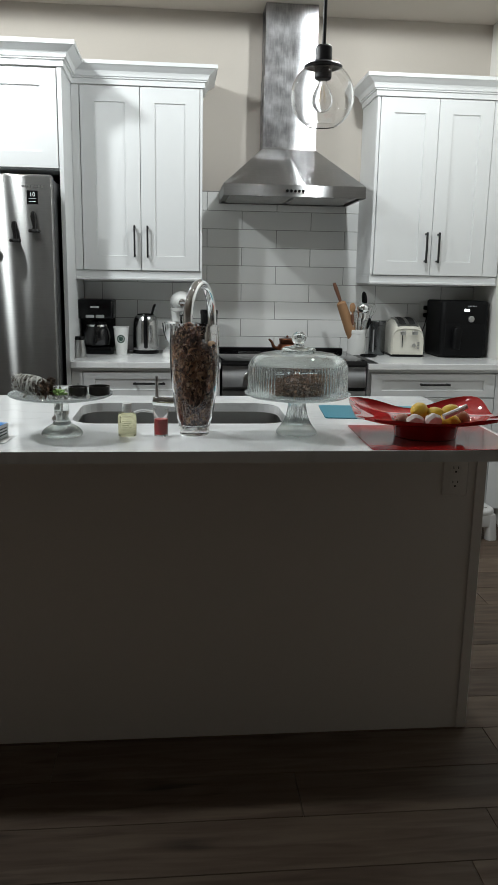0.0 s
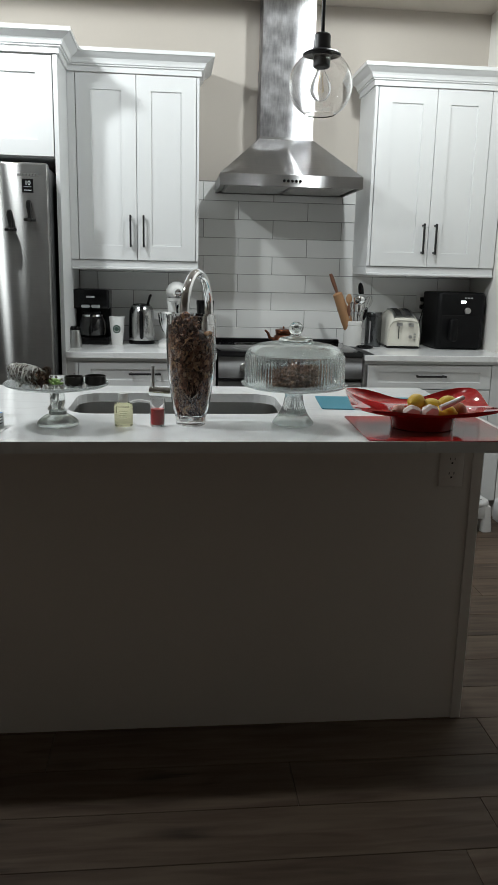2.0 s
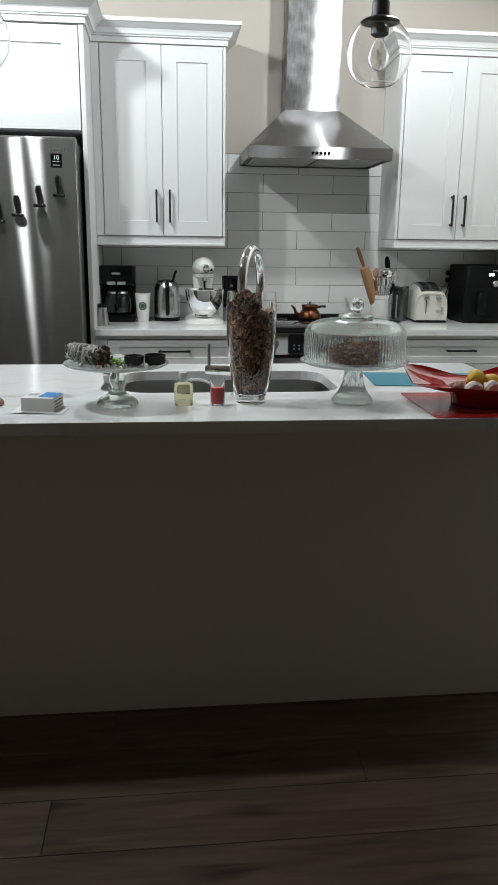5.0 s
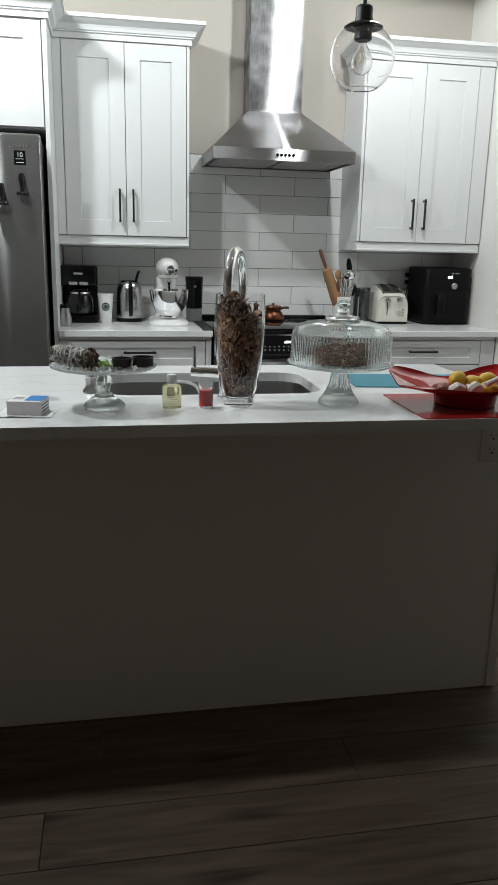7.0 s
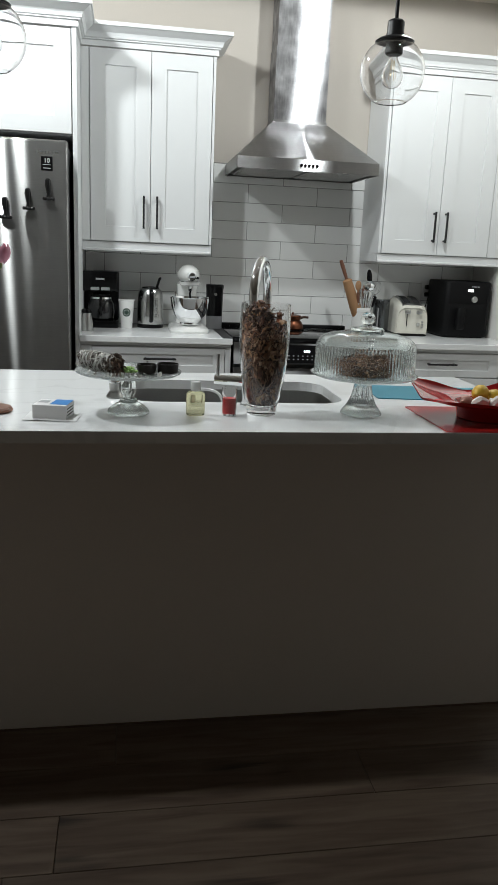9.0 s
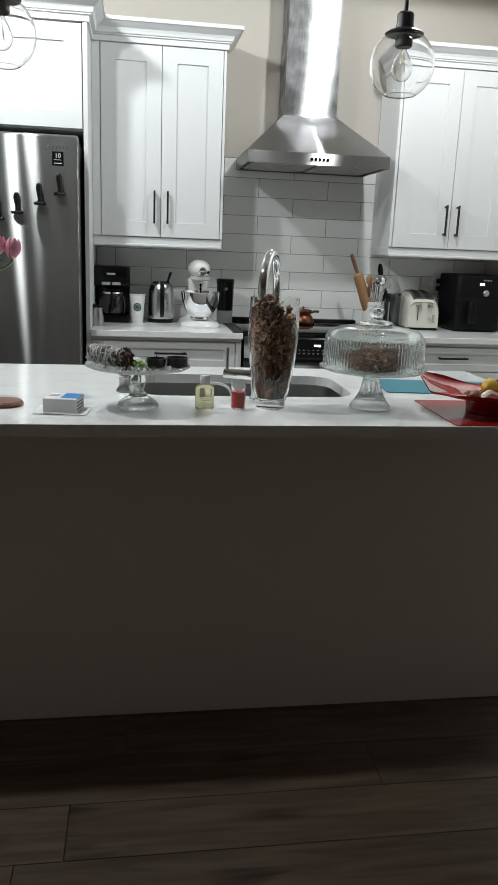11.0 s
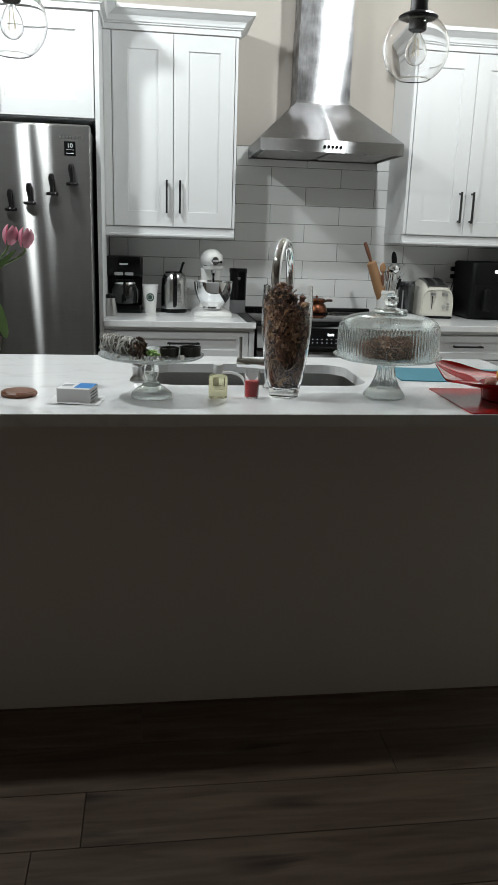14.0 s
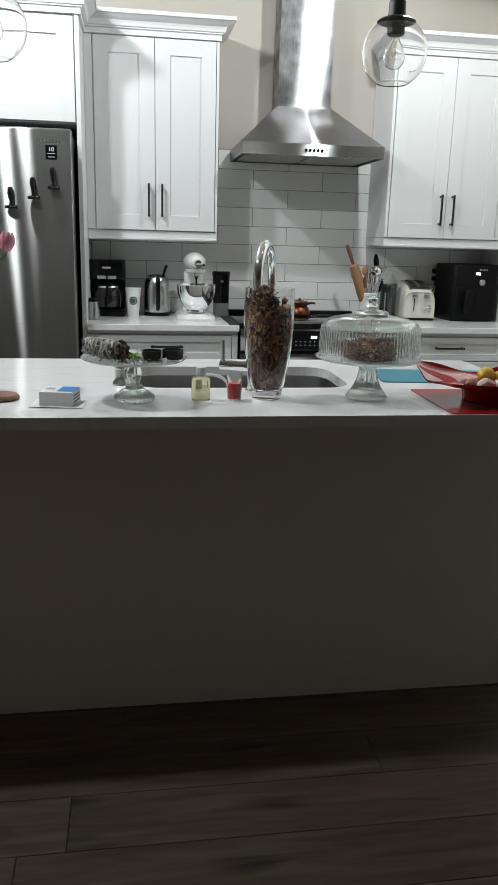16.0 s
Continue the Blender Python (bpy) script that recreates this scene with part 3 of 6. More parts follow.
FILTER = material("filter_mesh", (0.50, 0.50, 0.49), 0.55, 0.35, vary=0.15, scale=60)
for fx in (-0.175, 0.175):
    f = box(fx - 0.165, fx + 0.165, yf + 0.04, yb - 0.05, 0.003, 0.009, 0.001)
    filt = part("grease_filter", f, FILTER, hood, "slotted steel grease filter")
    for i in range(14):
        yy = yf + 0.055 + i * (yb - yf - 0.12) / 13
        part("slat", box(fx - 0.155, fx + 0.155, yy, yy + 0.012, 0.0005, 0.003, 0), FILTER, filt)
for i in range(5):
    b = lathe([(0.0, 0.006), (0.0065, 0.006), (0.0075, 0.004), (0.0075, 0.0)], 16)
    bmesh.ops.rotate(b, verts=b.verts[:], cent=(0, 0, 0), matrix=Matrix.Rotation(radians(90), 3, "X"))
    bmesh.ops.translate(b, verts=b.verts[:], vec=(-0.042 + i * 0.021, yf, 0.028))
    part("button", b, BLACK_PLASTIC, hood, "small round black button")
part("badge", box(-w + 0.080, -w + 0.118, yf - 0.001, yf, 0.033, 0.039, 0), NICKEL, hood, "small dark maker's badge")
for lx in (-0.19, 0.19):
    part("hood_lamp", lathe([(0.0, 0.001), (0.03, 0.001), (0.034, 0.004)], 24, (lx, yf + 0.03, -0.001)), WHITE_GLOSS, hood, "unlit round hood lamp")

# ---- pendants ----
def thin_glass(name, tint=(0.97, 0.985, 0.98), rough=0.0, ior=1.45, haze=0.0):
    m = bpy.data.materials.new(name)
    m.use_nodes = True
    n, link = m.node_tree.nodes, m.node_tree.links.new
    n.remove(n["Principled BSDF"])
    out = n["Material Output"]
    g = n.new("ShaderNodeBsdfGlass")
    g.inputs["Color"].default_value = (*tint, 1)
    g.inputs["Roughness"].default_value, g.inputs["IOR"].default_value = rough, ior
    if haze:
        d = n.new("ShaderNodeBsdfTranslucent")
        d.inputs["Color"].default_value = (0.9, 0.92, 0.91, 1)
        d2 = n.new("ShaderNodeBsdfDiffuse")
        d2.inputs["Color"].default_value = (0.9, 0.92, 0.91, 1)
        both = n.new("ShaderNodeMixShader")
        link(d.outputs[0], both.inputs[1])
        link(d2.outputs[0], both.inputs[2])
        mx_ = n.new("ShaderNodeMixShader")
        mx_.inputs[0].default_value = haze
        link(g.outputs[0], mx_.inputs[1])
        link(both.outputs[0], mx_.inputs[2])
        link(mx_.outputs[0], out.inputs[0])
    else:
        link(g.outputs[0], out.inputs[0])
    return m


CLEAR = thin_glass("clear_glass", (1.0, 1.0, 1.0))
PRESSED = thin_glass("pressed_glass", (0.95, 0.97, 0.96), 0.02, 1.5, 0.08)
DOME_GLASS = thin_glass("dome_glass", (0.97, 0.985, 0.98), 0.0, 1.45, 0.022)
PLATE_GLASS = thin_glass("cloudy_plate_glass", (0.80, 0.82, 0.815), 0.03, 1.45, 0.22)
FROSTED = thin_glass("cloudy_pressed_glass", (0.95, 0.97, 0.965), 0.08, 1.45, 0.14)
FILAMENT = material("filament", (0.5, 0.4, 0.25), 0.5, 0.6)


def pendant(x, y, zc, label):
    """A clear globe pendant with black socket, cap, rod and bulb; the globe's middle is at zc."""
    p = thing("pendant_lamp", (x, y, CEIL), label, "pendant lamp", "pendant lamps over the island")
    z = zc - CEIL
    R, zg = 0.090, z + 0.004
    prof = []
    for i in range(25):
        a = radians(61 - i * (61 + 62) / 24)
        prof.append((R * math.cos(a), zg + R * math.sin(a)))
    inner = [(r - 0.0014, zz) for r, zz in reversed(prof)]
    g = part("globe", lathe(prof + inner, 64, (0, 0, 0), None, True), CLEAR, p, "clear blown glass globe open below")
    g.visible_shadow = False
    part("canopy", lathe([(0.0, -0.028), (0.012, -0.028), (0.05, -0.022), (0.06, -0.012), (0.06, -0.001)], 40), BLACK, p)
    part("rod", tube([(0, 0, -0.026), (0, 0, z + 0.132)], 0.0055), BLACK, p)
    part("socket", lathe([(0.0, z + 0.137), (0.018, z + 0.137), (0.022, z + 0.134), (0.0235, z + 0.130), (0.0235, z + 0.106), (0.025, z + 0.102), (0.025, z + 0.092), (0.0, z + 0.092)], 32), BLACK, p)
    part("cap", lathe([(0.0, z + 0.096), (0.024, z + 0.096), (0.045, z + 0.089), (0.054, z + 0.083), (0.053, z + 0.080), (0.03, z + 0.082), (0.026, z + 0.078), (0.0, z + 0.078)], 40), BLACK, p)
    part("lampholder", lathe([(0.0, z + 0.080), (0.024, z + 0.080), (0.0245, z + 0.052), (0.020, z + 0.048), (0.0, z + 0.048)], 32), BLACK, p)
    bulb_prof = [(0.010, z + 0.048), (0.012, z + 0.038), (0.021, z + 0.022), (0.028, z + 0.006), (0.030, z - 0.008), (0.027, z - 0.022), (0.018, z - 0.033), (0.008, z - 0.0375), (0.0008, z - 0.0385)]
    b_in = [(max(r - 0.0012, 0.0004), zz + (0.0012 if zz < z - 0.02 else 0)) for r, zz in reversed(bulb_prof)]
    b = part("bulb", lathe(bulb_prof + b_in, 40, (0, 0, 0), None, True), CLEAR, p, "unlit clear filament bulb")
    b.visible_shadow = False
    f = bmesh.new()
    for k in range(4):
        a = radians(45 + 90 * k)
        tube([(0.004 * math.cos(a), 0.004 * math.sin(a), z + 0.035), (0.011 * math.cos(a), 0.011 * math.sin(a), z - 0.015)], 0.0008, 6, f)
    part("filament", f, FILAMENT, b)
    return p


pendant(0.468, 2.085, 1.848, "clear glass globe pendant with black fitting over the island")
pendant(-0.612, 2.085, 1.851, "clear glass globe pendant with black fitting over the island")

for px_, py_, w_ in POTS:
    d = thing("downlight", (px_, py_, CEIL), "white recessed ceiling downlight", "downlight", "ceiling downlights")
    part("trim_ring", lathe([(0.05, -0.004), (0.07, -0.004), (0.074, -0.001), (0.05, -0.001)], 40, (0, 0, 0), None, True), WHITE_GLOSS, d)

# ---- things on the island ----
def smooth_path(points, steps=6):
    """Catmull-Rom through points."""
    P = [Vector(p) for p in points]
    out = []
    for i in range(len(P) - 1):
        a, b, c, d = P[max(i - 1, 0)], P[i], P[i + 1], P[min(i + 2, len(P) - 1)]
        for k in range(steps):
            t = k / steps
            out.append(0.5 * ((2 * b) + (c - a) * t + (2 * a - 5 * b + 4 * c - d) * t * t + (3 * b - a - 3 * c + d) * t ** 3))
    out.append(P[-1])
    return out


def shell(profile, wall, seg=64, at=(0, 0, 0), flute=None):
    """A turned glass wall: the outer profile and an inner one, joined at the rim and closed at the foot."""
    inner = [(max(r - wall, 0.0005), z) for r, z in reversed(profile)]
    return lathe(list(profile) + inner, seg, at, None, True, flute)


# faucet
fau = thing("faucet", (0.086, 1.988, CT), "chrome gooseneck kitchen faucet with side lever", "faucet")
part("base", lathe([(0.0, 0.0), (0.028, 0.0), (0.028, 0.006), (0.024, 0.010), (0.023, 0.10), (0.019, 0.112), (0.014, 0.118), (0.0, 0.118)], 36), CHROME, fau)
neck = [(0, 0, 0.11), (0, 0, 0.20), (0, 0, 0.300)]
ex, ey = 0.078, 0.205
for i in range(1, 13):
    a = math.pi * i / 12
    k = (1 - math.cos(a)) / 2
    neck.append((ex * k, ey * k, 0.300 + 0.112 * math.sin(a)))
neck += [(ex, ey, 0.28), (ex, ey, 0.255)]
part("spout", tube(smooth_path(neck, 3), 0.0135, 18), CHROME, fau)
part("spray_head", lathe([(0.0, 0.262), (0.0165, 0.262), (0.0175, 0.255), (0.0175, 0.20), (0.019, 0.17), (0.019, 0.160), (0.0, 0.160)], 28, (ex, ey, 0)), CHROME, fau)
part("valve", tube([(-0.015, 0.0, 0.073), (-0.098, 0.028, 0.073)], 0.0145, 20), CHROME, fau)
part("lever", tube([(-0.090, 0.0255, 0.080), (-0.0905, 0.0255, 0.147)], 0.0052, 12), NICKEL, fau, "thin upright lever")

# vase of potpourri
VASE = [(0.0005, 0.0), (0.036, 0.0), (0.0405, 0.003), (0.042, 0.022), (0.050, 0.05), (0.0585, 0.10), (0.0645, 0.15), (0.0675, 0.20), (0.0680, 0.25), (0.0655, 0.302)]
vase = single("glass_vase", lathe(VASE + [(0.0620, 0.302), (0.0642, 0.25), (0.0636, 0.20), (0.0605, 0.15), (0.0545, 0.10), (0.0460, 0.05), (0.040, 0.030), (0.034, 0.026), (0.0005, 0.025)], 72, (0, 0, 0), None, True),
              CLEAR, "tall clear glass vase filled with dried potpourri", "vase", (0.103, 1.882, CT + 0.001))
vase.visible_shadow = False


def leaf_cloud(count, place, size, seed, curl=0.5, wide=(0.35, 0.8)):
    """Many small curled dried leaves; place(rng) gives a point and an outward direction."""
    rng = random.Random(seed)
    verts, faces = [], []
    for _ in range(count):
        c, out = place(rng)
        L = rng.uniform(*size)
        W = L * rng.uniform(*wide)
        rot = Euler((rng.uniform(0, 6.28), rng.uniform(0, 6.28), rng.uniform(0, 6.28))).to_matrix()
        n = len(verts)
        k = rng.uniform(-curl, curl)
        for i in range(4):
            u = i / 3 - 0.5
            w = W * (0.25, 1.0, 0.85, 0.12)[i]
            for s in (-0.5, 0.0, 0.5):
                p = Vector((u * L, s * w, (4 * u * u - 0.5) * L * k + abs(s) * w * k * 0.9))
                verts.append(c + rot @ p)
        for i in range(3):
            for j in range(2):
                a = n + i * 3 + j
                faces.append((a, a + 1, a + 4, a + 3))
    return verts, faces


def vase_radius(z):
    prof = [(0.040, 0.030), (0.0460, 0.05), (0.0545, 0.10), (0.0605, 0.15), (0.0636, 0.20), (0.0642, 0.25), (0.0620, 0.302)]
    for (r0, z0), (r1, z1) in zip(prof, prof[1:]):
        if z <= z1:
            return r0 + (r1 - r0) * max(z - z0, 0) / (z1 - z0)
    return prof[-1][0]


def dried(name, cols, rough=0.8):
    m = bpy.data.materials.new(name)
    m.use_nodes = True
    n, link = m.node_tree.nodes, m.node_tree.links.new
    g = n.new("ShaderNodeNewGeometry")
    r = n.new("ShaderNodeValToRGB")
    r.color_ramp.interpolation = "CONSTANT"
    e = r.color_ramp.elements
    e[0].position, e[0].color = 0, (*cols[0], 1)
    e[1].position, e[1].color = 1 / len(cols), (*cols[1], 1)
    for i, c in enumerate(cols[2:], 2):
        x = e.new(i / len(cols))
        x.color = (*c, 1)
    link(g.outputs["Random Per Island"], r.inputs[0])
    tc = n.new("ShaderNodeTexCoord")
    nz = n.new("ShaderNodeTexNoise")
    nz.inputs["Scale"].default_value = 160
    link(tc.outputs["Object"], nz.inputs["Vector"])
    mr = n.new("ShaderNodeMapRange")
    mr.inputs[3].default_value, mr.inputs[4].default_value = 0.6, 1.35
    link(nz.outputs["Fac"], mr.inputs[0])
    sc = n.new("ShaderNodeVectorMath")
    sc.operation = "SCALE"
    link(r.outputs[0], sc.inputs[0])
    link(mr.outputs[0], sc.inputs["Scale"])
    p = n["Principled BSDF"]
    link(sc.outputs[0], p.inputs["Base Color"])
    p.inputs["Roughness"].default_value = rough
    return m


POT = dried("dried_potpourri", [(0.103, 0.043, 0.026), (0.182, 0.075, 0.042), (0.055, 0.026, 0.018), (0.30, 0.130, 0.060), (0.060, 0.028, 0.017), (0.36, 0.215, 0.135), (0.043, 0.022, 0.014), (0.133, 0.066, 0.043), (0.42, 0.245, 0.120), (0.073, 0.034, 0.022), (0.121, 0.048, 0.026)], 0.55)



def in_vase(rng):
    z = rng.uniform(0.036, 0.292)
    top = 0.285 + 0.010 * rng.random()
    z = min(z, top)
    R = vase_radius(z) - 0.002
    if z > 0.24:
        R -= (z - 0.24) * 0.30
    r = R * rng.uniform(0.45, 1.0) ** 0.5
    a = rng.uniform(0, 6.283)
    if z > 0.235 and math.cos(a) > 0.35 and rng.random() < (z - 0.215) / 0.07:
        z = rng.uniform(0.04, 0.22)
        R = vase_radius(z) - 0.009
        r = R * rng.uniform(0.72, 1.0) ** 0.5
    if r * math.cos(a) > 0.015 and z > 0.235:
        z -= 0.045
    return Vector((r * math.cos(a), r * math.sin(a), z)), None


def from_lists(verts, faces):
    bm = bmesh.new()
    vs = [bm.verts.new(v) for v in verts]
    for f in faces:
        bm.faces.new([vs[i] for i in f])
    return bm


v1, f1 = leaf_cloud(5200, in_vase, (0.009, 0.027), 3, 0.8, (0.12, 0.42))


def keep_inside(verts):
    """Presses leaves against the inside of the vase's wall."""
    out = []
    for v in verts:
        z = max(v.z, 0.0275)
        r, lim = math.hypot(v.x, v.y), vase_radius(min(max(z, 0.031), 0.30)) - 0.0012
        k = min(1.0, lim / r) if r > 1e-6 else 1.0
        out.append(Vector((v.x * k, v.y * k, z)))
    return out


pb = from_lists(keep_inside(v1), f1)


def at_glass(rng):
    z, a = 0.04 + 0.225 * rng.random() ** 0.8, rng.uniform(0, 6.283)
    R = vase_radius(z) - 0.002
    if R * math.cos(a) > 0.015 and z > 0.225:
        z -= 0.06
        R = vase_radius(z) - 0.002
    return Vector((R * math.cos(a), R * math.sin(a), z)), None


v7, f7 = leaf_cloud(230, at_glass, (0.018, 0.040), 41, 1.3, (0.35, 0.75))
merge(pb, from_lists(keep_inside(v7), f7))
rng = random.Random(11)
for _ in range(150):
    a, z = rng.uniform(0, 6.28), rng.uniform(0.06, 0.235)
    R = vase_radius(z - 0.01) - rng.uniform(0.003, 0.010)
    pts = [Vector((R * math.cos(a + t * 0.25) * (1 - 0.05 * math.sin(5 * t)), R * math.sin(a + t * 0.25), z - (0.005 + 0.02 * math.sin(a * 37)) * t + 0.007 * math.sin(6 * t + a * 11))) for t in np.linspace(0, 1.2 + 0.6 * math.sin(a * 53), 9)]
    tube(pts, rng.uniform(0.0005, 0.0012), 4, pb)
for _ in range(14):
    a, z = rng.uniform(0, 6.28), rng.uniform(0.05, 0.27)
    R = vase_radius(z) - 0.016
    ball(rng.uniform(0.007, 0.012), (R * math.cos(a), R * math.sin(a), z), (1, 1, 0.8), 2, pb, 0.5)
for k in range(46):
    a, e = k * 2.399, 0.1 + 0.028 * k
    d = Vector((math.cos(a) * math.cos(e), math.sin(a) * math.cos(e), math.sin(e)))
    L = 0.030 - 0.0002 * k
    c = Vector((-0.016, -0.004, 0.272 + 0.0004 * k))
    tube([c, c + d * L * 0.5, c + d * L * 0.85 + Vector((0, 0, 0.002)), c + d * L], 0.003, 6, pb, [0.002, 0.0042, 0.0036, 0.0006])
PETALS = dried("dried_flowers", [(0.24, 0.105, 0.05), (0.36, 0.21, 0.12), (0.16, 0.066, 0.032), (0.46, 0.31, 0.21), (0.20, 0.09, 0.045)], 0.5)


def front_petal(rng):
    z = rng.uniform(0.13, 0.255)
    R = vase_radius(z) - 0.002
    a = rng.uniform(-2.9, -0.6)
    if R * math.cos(a) > 0.015 and z > 0.215:
        z -= 0.05
    return Vector((R * math.cos(a), R * math.sin(a), z)), None


v5, f5 = leaf_cloud(120, front_petal, (0.010, 0.024), 17, 1.2, (0.4, 0.8))
fl = from_lists(keep_inside(v5), f5)
for _ in range(240):
    a, z = rng.uniform(-3.4, 0.3), rng.uniform(0.045, 0.225)
    b, c, d = rng.uniform(-0.5, 0.5), rng.uniform(-0.03, 0.03), rng.uniform(0.3, 0.9)
    pts = []
    for i in range(8):
        t = i / 7
        zz = min(max(z + c * t + 0.006 * math.sin(5 * t + 9 * a), 0.034), 0.232)
        R = vase_radius(zz) - 0.0018
        aa = a + b * math.sin(2.6 * t * d)
        pts.append(Vector((R * math.cos(aa), R * math.sin(aa), zz)))
    tube(pts, rng.uniform(0.0004, 0.0010), 4, fl)
single("dried_flowers", fl, PETALS, "pale tan dried petals among the potpourri", "dried flowers", (0.103, 1.882, CT + 0.001), kind="stuff")
mass = single("potpourri", pb, POT, "dark brown dried petals, curls and cones inside the vase", "potpourri", (0.103, 1.882, CT + 0.001), kind="stuff")
part("inner_mass", lathe([(0.0, 0.029), (0.038, 0.030), (0.0445, 0.06), (0.0525, 0.12), (0.0575, 0.18), (0.055, 0.225), (0.034, 0.252), (0.0, 0.262)], 32), material("dark_dried_mass", (0.035, 0.019, 0.013), 0.9, vary=1.2, scale=90, fine=0.8, fine_scale=260, bump=1.0, bump_scale=160), mass)

# cake stand with dome
cs = thing("cake_stand", (0.392, 1.893, CT), "pressed glass pedestal cake stand beside the vase", "cake stand")
part("pedestal", lathe([(0.0005, 0.0005), (0.052, 0.0005), (0.058, 0.003), (0.058, 0.008), (0.052, 0.016), (0.040, 0.032), (0.030, 0.055), (0.0255, 0.08), (0.025, 0.100), (0.026, 0.104), (0.0005, 0.1045)], 160, (0, 0, 0), None, False, (30, -0.0022, 0.006, 0.085)), FROSTED, cs)
part("plate", lathe([(0.0005, 0.105), (0.05, 0.105), (0.10, 0.1055), (0.136, 0.109), (0.147, 0.114), (0.1495, 0.118), (0.147, 0.1195), (0.138, 0.115), (0.10, 0.112), (0.0005, 0.112)], 96), PLATE_GLASS, cs)
dome = thing("cake_dome", (0.392, 1.893, CT), "ribbed clear glass cake dome with round knob on the stand", "cake dome")
wall = [(0.1400, 0.1165), (0.1405, 0.120), (0.1402, 0.126)] + [(0.140 - 0.0008 * i / 10, 0.128 + 0.062 * i / 10) for i in range(1, 11)] + [(0.137, 0.200), (0.131, 0.210), (0.120, 0.219), (0.104, 0.2255), (0.080, 0.230), (0.056, 0.233), (0.0005, 0.2345)]
wall_in = [(max(r - 0.0035, 0.0004), z - (0.0035 if z > 0.205 else 0)) for r, z in reversed(wall)]
dcov = part("cover", lathe(wall + wall_in, 528, (0, 0, 0), None, True, (88, -0.0014, 0.1265, 0.1915)), DOME_GLASS, dome)
dcov.visible_shadow = False
part("collar", lathe([(0.0005, 0.235), (0.046, 0.235), (0.048, 0.239), (0.044, 0.244), (0.026, 0.247), (0.015, 0.25), (0.012, 0.256), (0.0005, 0.2565)], 60), DOME_GLASS, dome)
part("knob", ball(0.0205, (0, 0, 0.2695), (1, 1, 0.93), 3), DOME_GLASS, dome, "round clear glass knob")
CAKE = dried("crumbly_cake", [(0.110, 0.044, 0.020), (0.060, 0.025, 0.013), (0.210, 0.100, 0.050), (0.300, 0.165, 0.095), (0.040, 0.016, 0.009), (0.140, 0.060, 0.026)])


def on_cake(rng):
    a = rng.uniform(0, 6.283)
    top = rng.random() < 0.5
    rim = 0.080 * (1 + 0.05 * math.sin(3 * a + 1) + 0.04 * math.sin(7 * a))
    r = rim * (math.sqrt(rng.random()) if top else 1.0)
    h = 0.036 + 0.009 * math.cos(a - 0.4) + 0.005 * math.sin(5 * a) - 0.007 * rng.random()
    z = 0.1155 + (h if top else rng.uniform(0.004, h))
    return Vector((r * math.cos(a), r * math.sin(a), z)), None


v2, f2 = leaf_cloud(1900, on_cake, (0.007, 0.019), 5, 0.8, (0.2, 0.6))
cb = from_lists(v2, f2)
lathe([(0.0, 0.1135), (0.066, 0.1135), (0.067, 0.125), (0.062, 0.133), (0.05, 0.137), (0.0, 0.138)], 48, (0, 0, 0), cb)
single("cake", cb, CAKE, "dark brown crumbly topped cake under the dome", "cake", (0.397, 1.893, CT))

# footed glass plate with dried bundle
gp = thing("footed_glass_plate", (-0.259, 1.880, CT), "clear pressed glass footed plate holding dried herbs", "cake stand")
part("foot", lathe([(0.0005, 0.0005), (0.054, 0.0005), (0.056, 0.004), (0.0545, 0.010), (0.050, 0.016), (0.036, 0.026), (0.026, 0.031), (0.024, 0.036), (0.022, 0.040), (0.0005, 0.041)], 120, (0, 0, 0), None, False, (22, -0.002, 0.003, 0.017)), PRESSED, gp)
part("stem", lathe([(0.0005, 0.0415), (0.016, 0.0415), (0.0145, 0.047), (0.017, 0.053), (0.0205, 0.064), (0.0205, 0.078), (0.017, 0.090), (0.0155, 0.097), (0.019, 0.102), (0.0005, 0.1025)], 48), PRESSED, gp)
part("plate", lathe([(0.0005, 0.103), (0.05, 0.103), (0.110, 0.105), (0.130, 0.109), (0.1385, 0.1135), (0.1395, 0.117), (0.137, 0.118), (0.128, 0.1145), (0.105, 0.110), (0.0005, 0.109)], 96), PLATE_GLASS, gp)
GZ = CT + 0.1105
SAGE = dried("dried_sage", [(0.44, 0.43, 0.40), (0.56, 0.55, 0.52), (0.24, 0.22, 0.19), (0.64, 0.63, 0.60), (0.12, 0.09, 0.075)])
CORD = material("white_cord", (0.72, 0.71, 0.68), 0.85, vary=0.2, scale=80)
bundle = thing("herb_bundle", (-0.340, 1.885, GZ + 0.028), "dried herb bundle wrapped in pale cord", "herb bundle", rz=-46)
core = bmesh.new()
tube([(-0.064, 0, 0.004), (-0.055, 0, 0.003), (-0.03, 0, 0.002), (0.0, 0, 0.0), (0.03, 0, -0.003), (0.052, 0, -0.006), (0.064, 0, -0.008)], 0.02, 18, core, [0.012, 0.019, 0.0225, 0.022, 0.020, 0.017, 0.010])


def round_bundle(rng):
    x, a = rng.uniform(-0.066, 0.070), rng.uniform(0, 6.283)
    r = 0.0225 - max(0, abs(x) - 0.03) * 0.1
    return Vector((x, r * math.cos(a), r * math.sin(a) - 0.06 * max(x, 0))), None


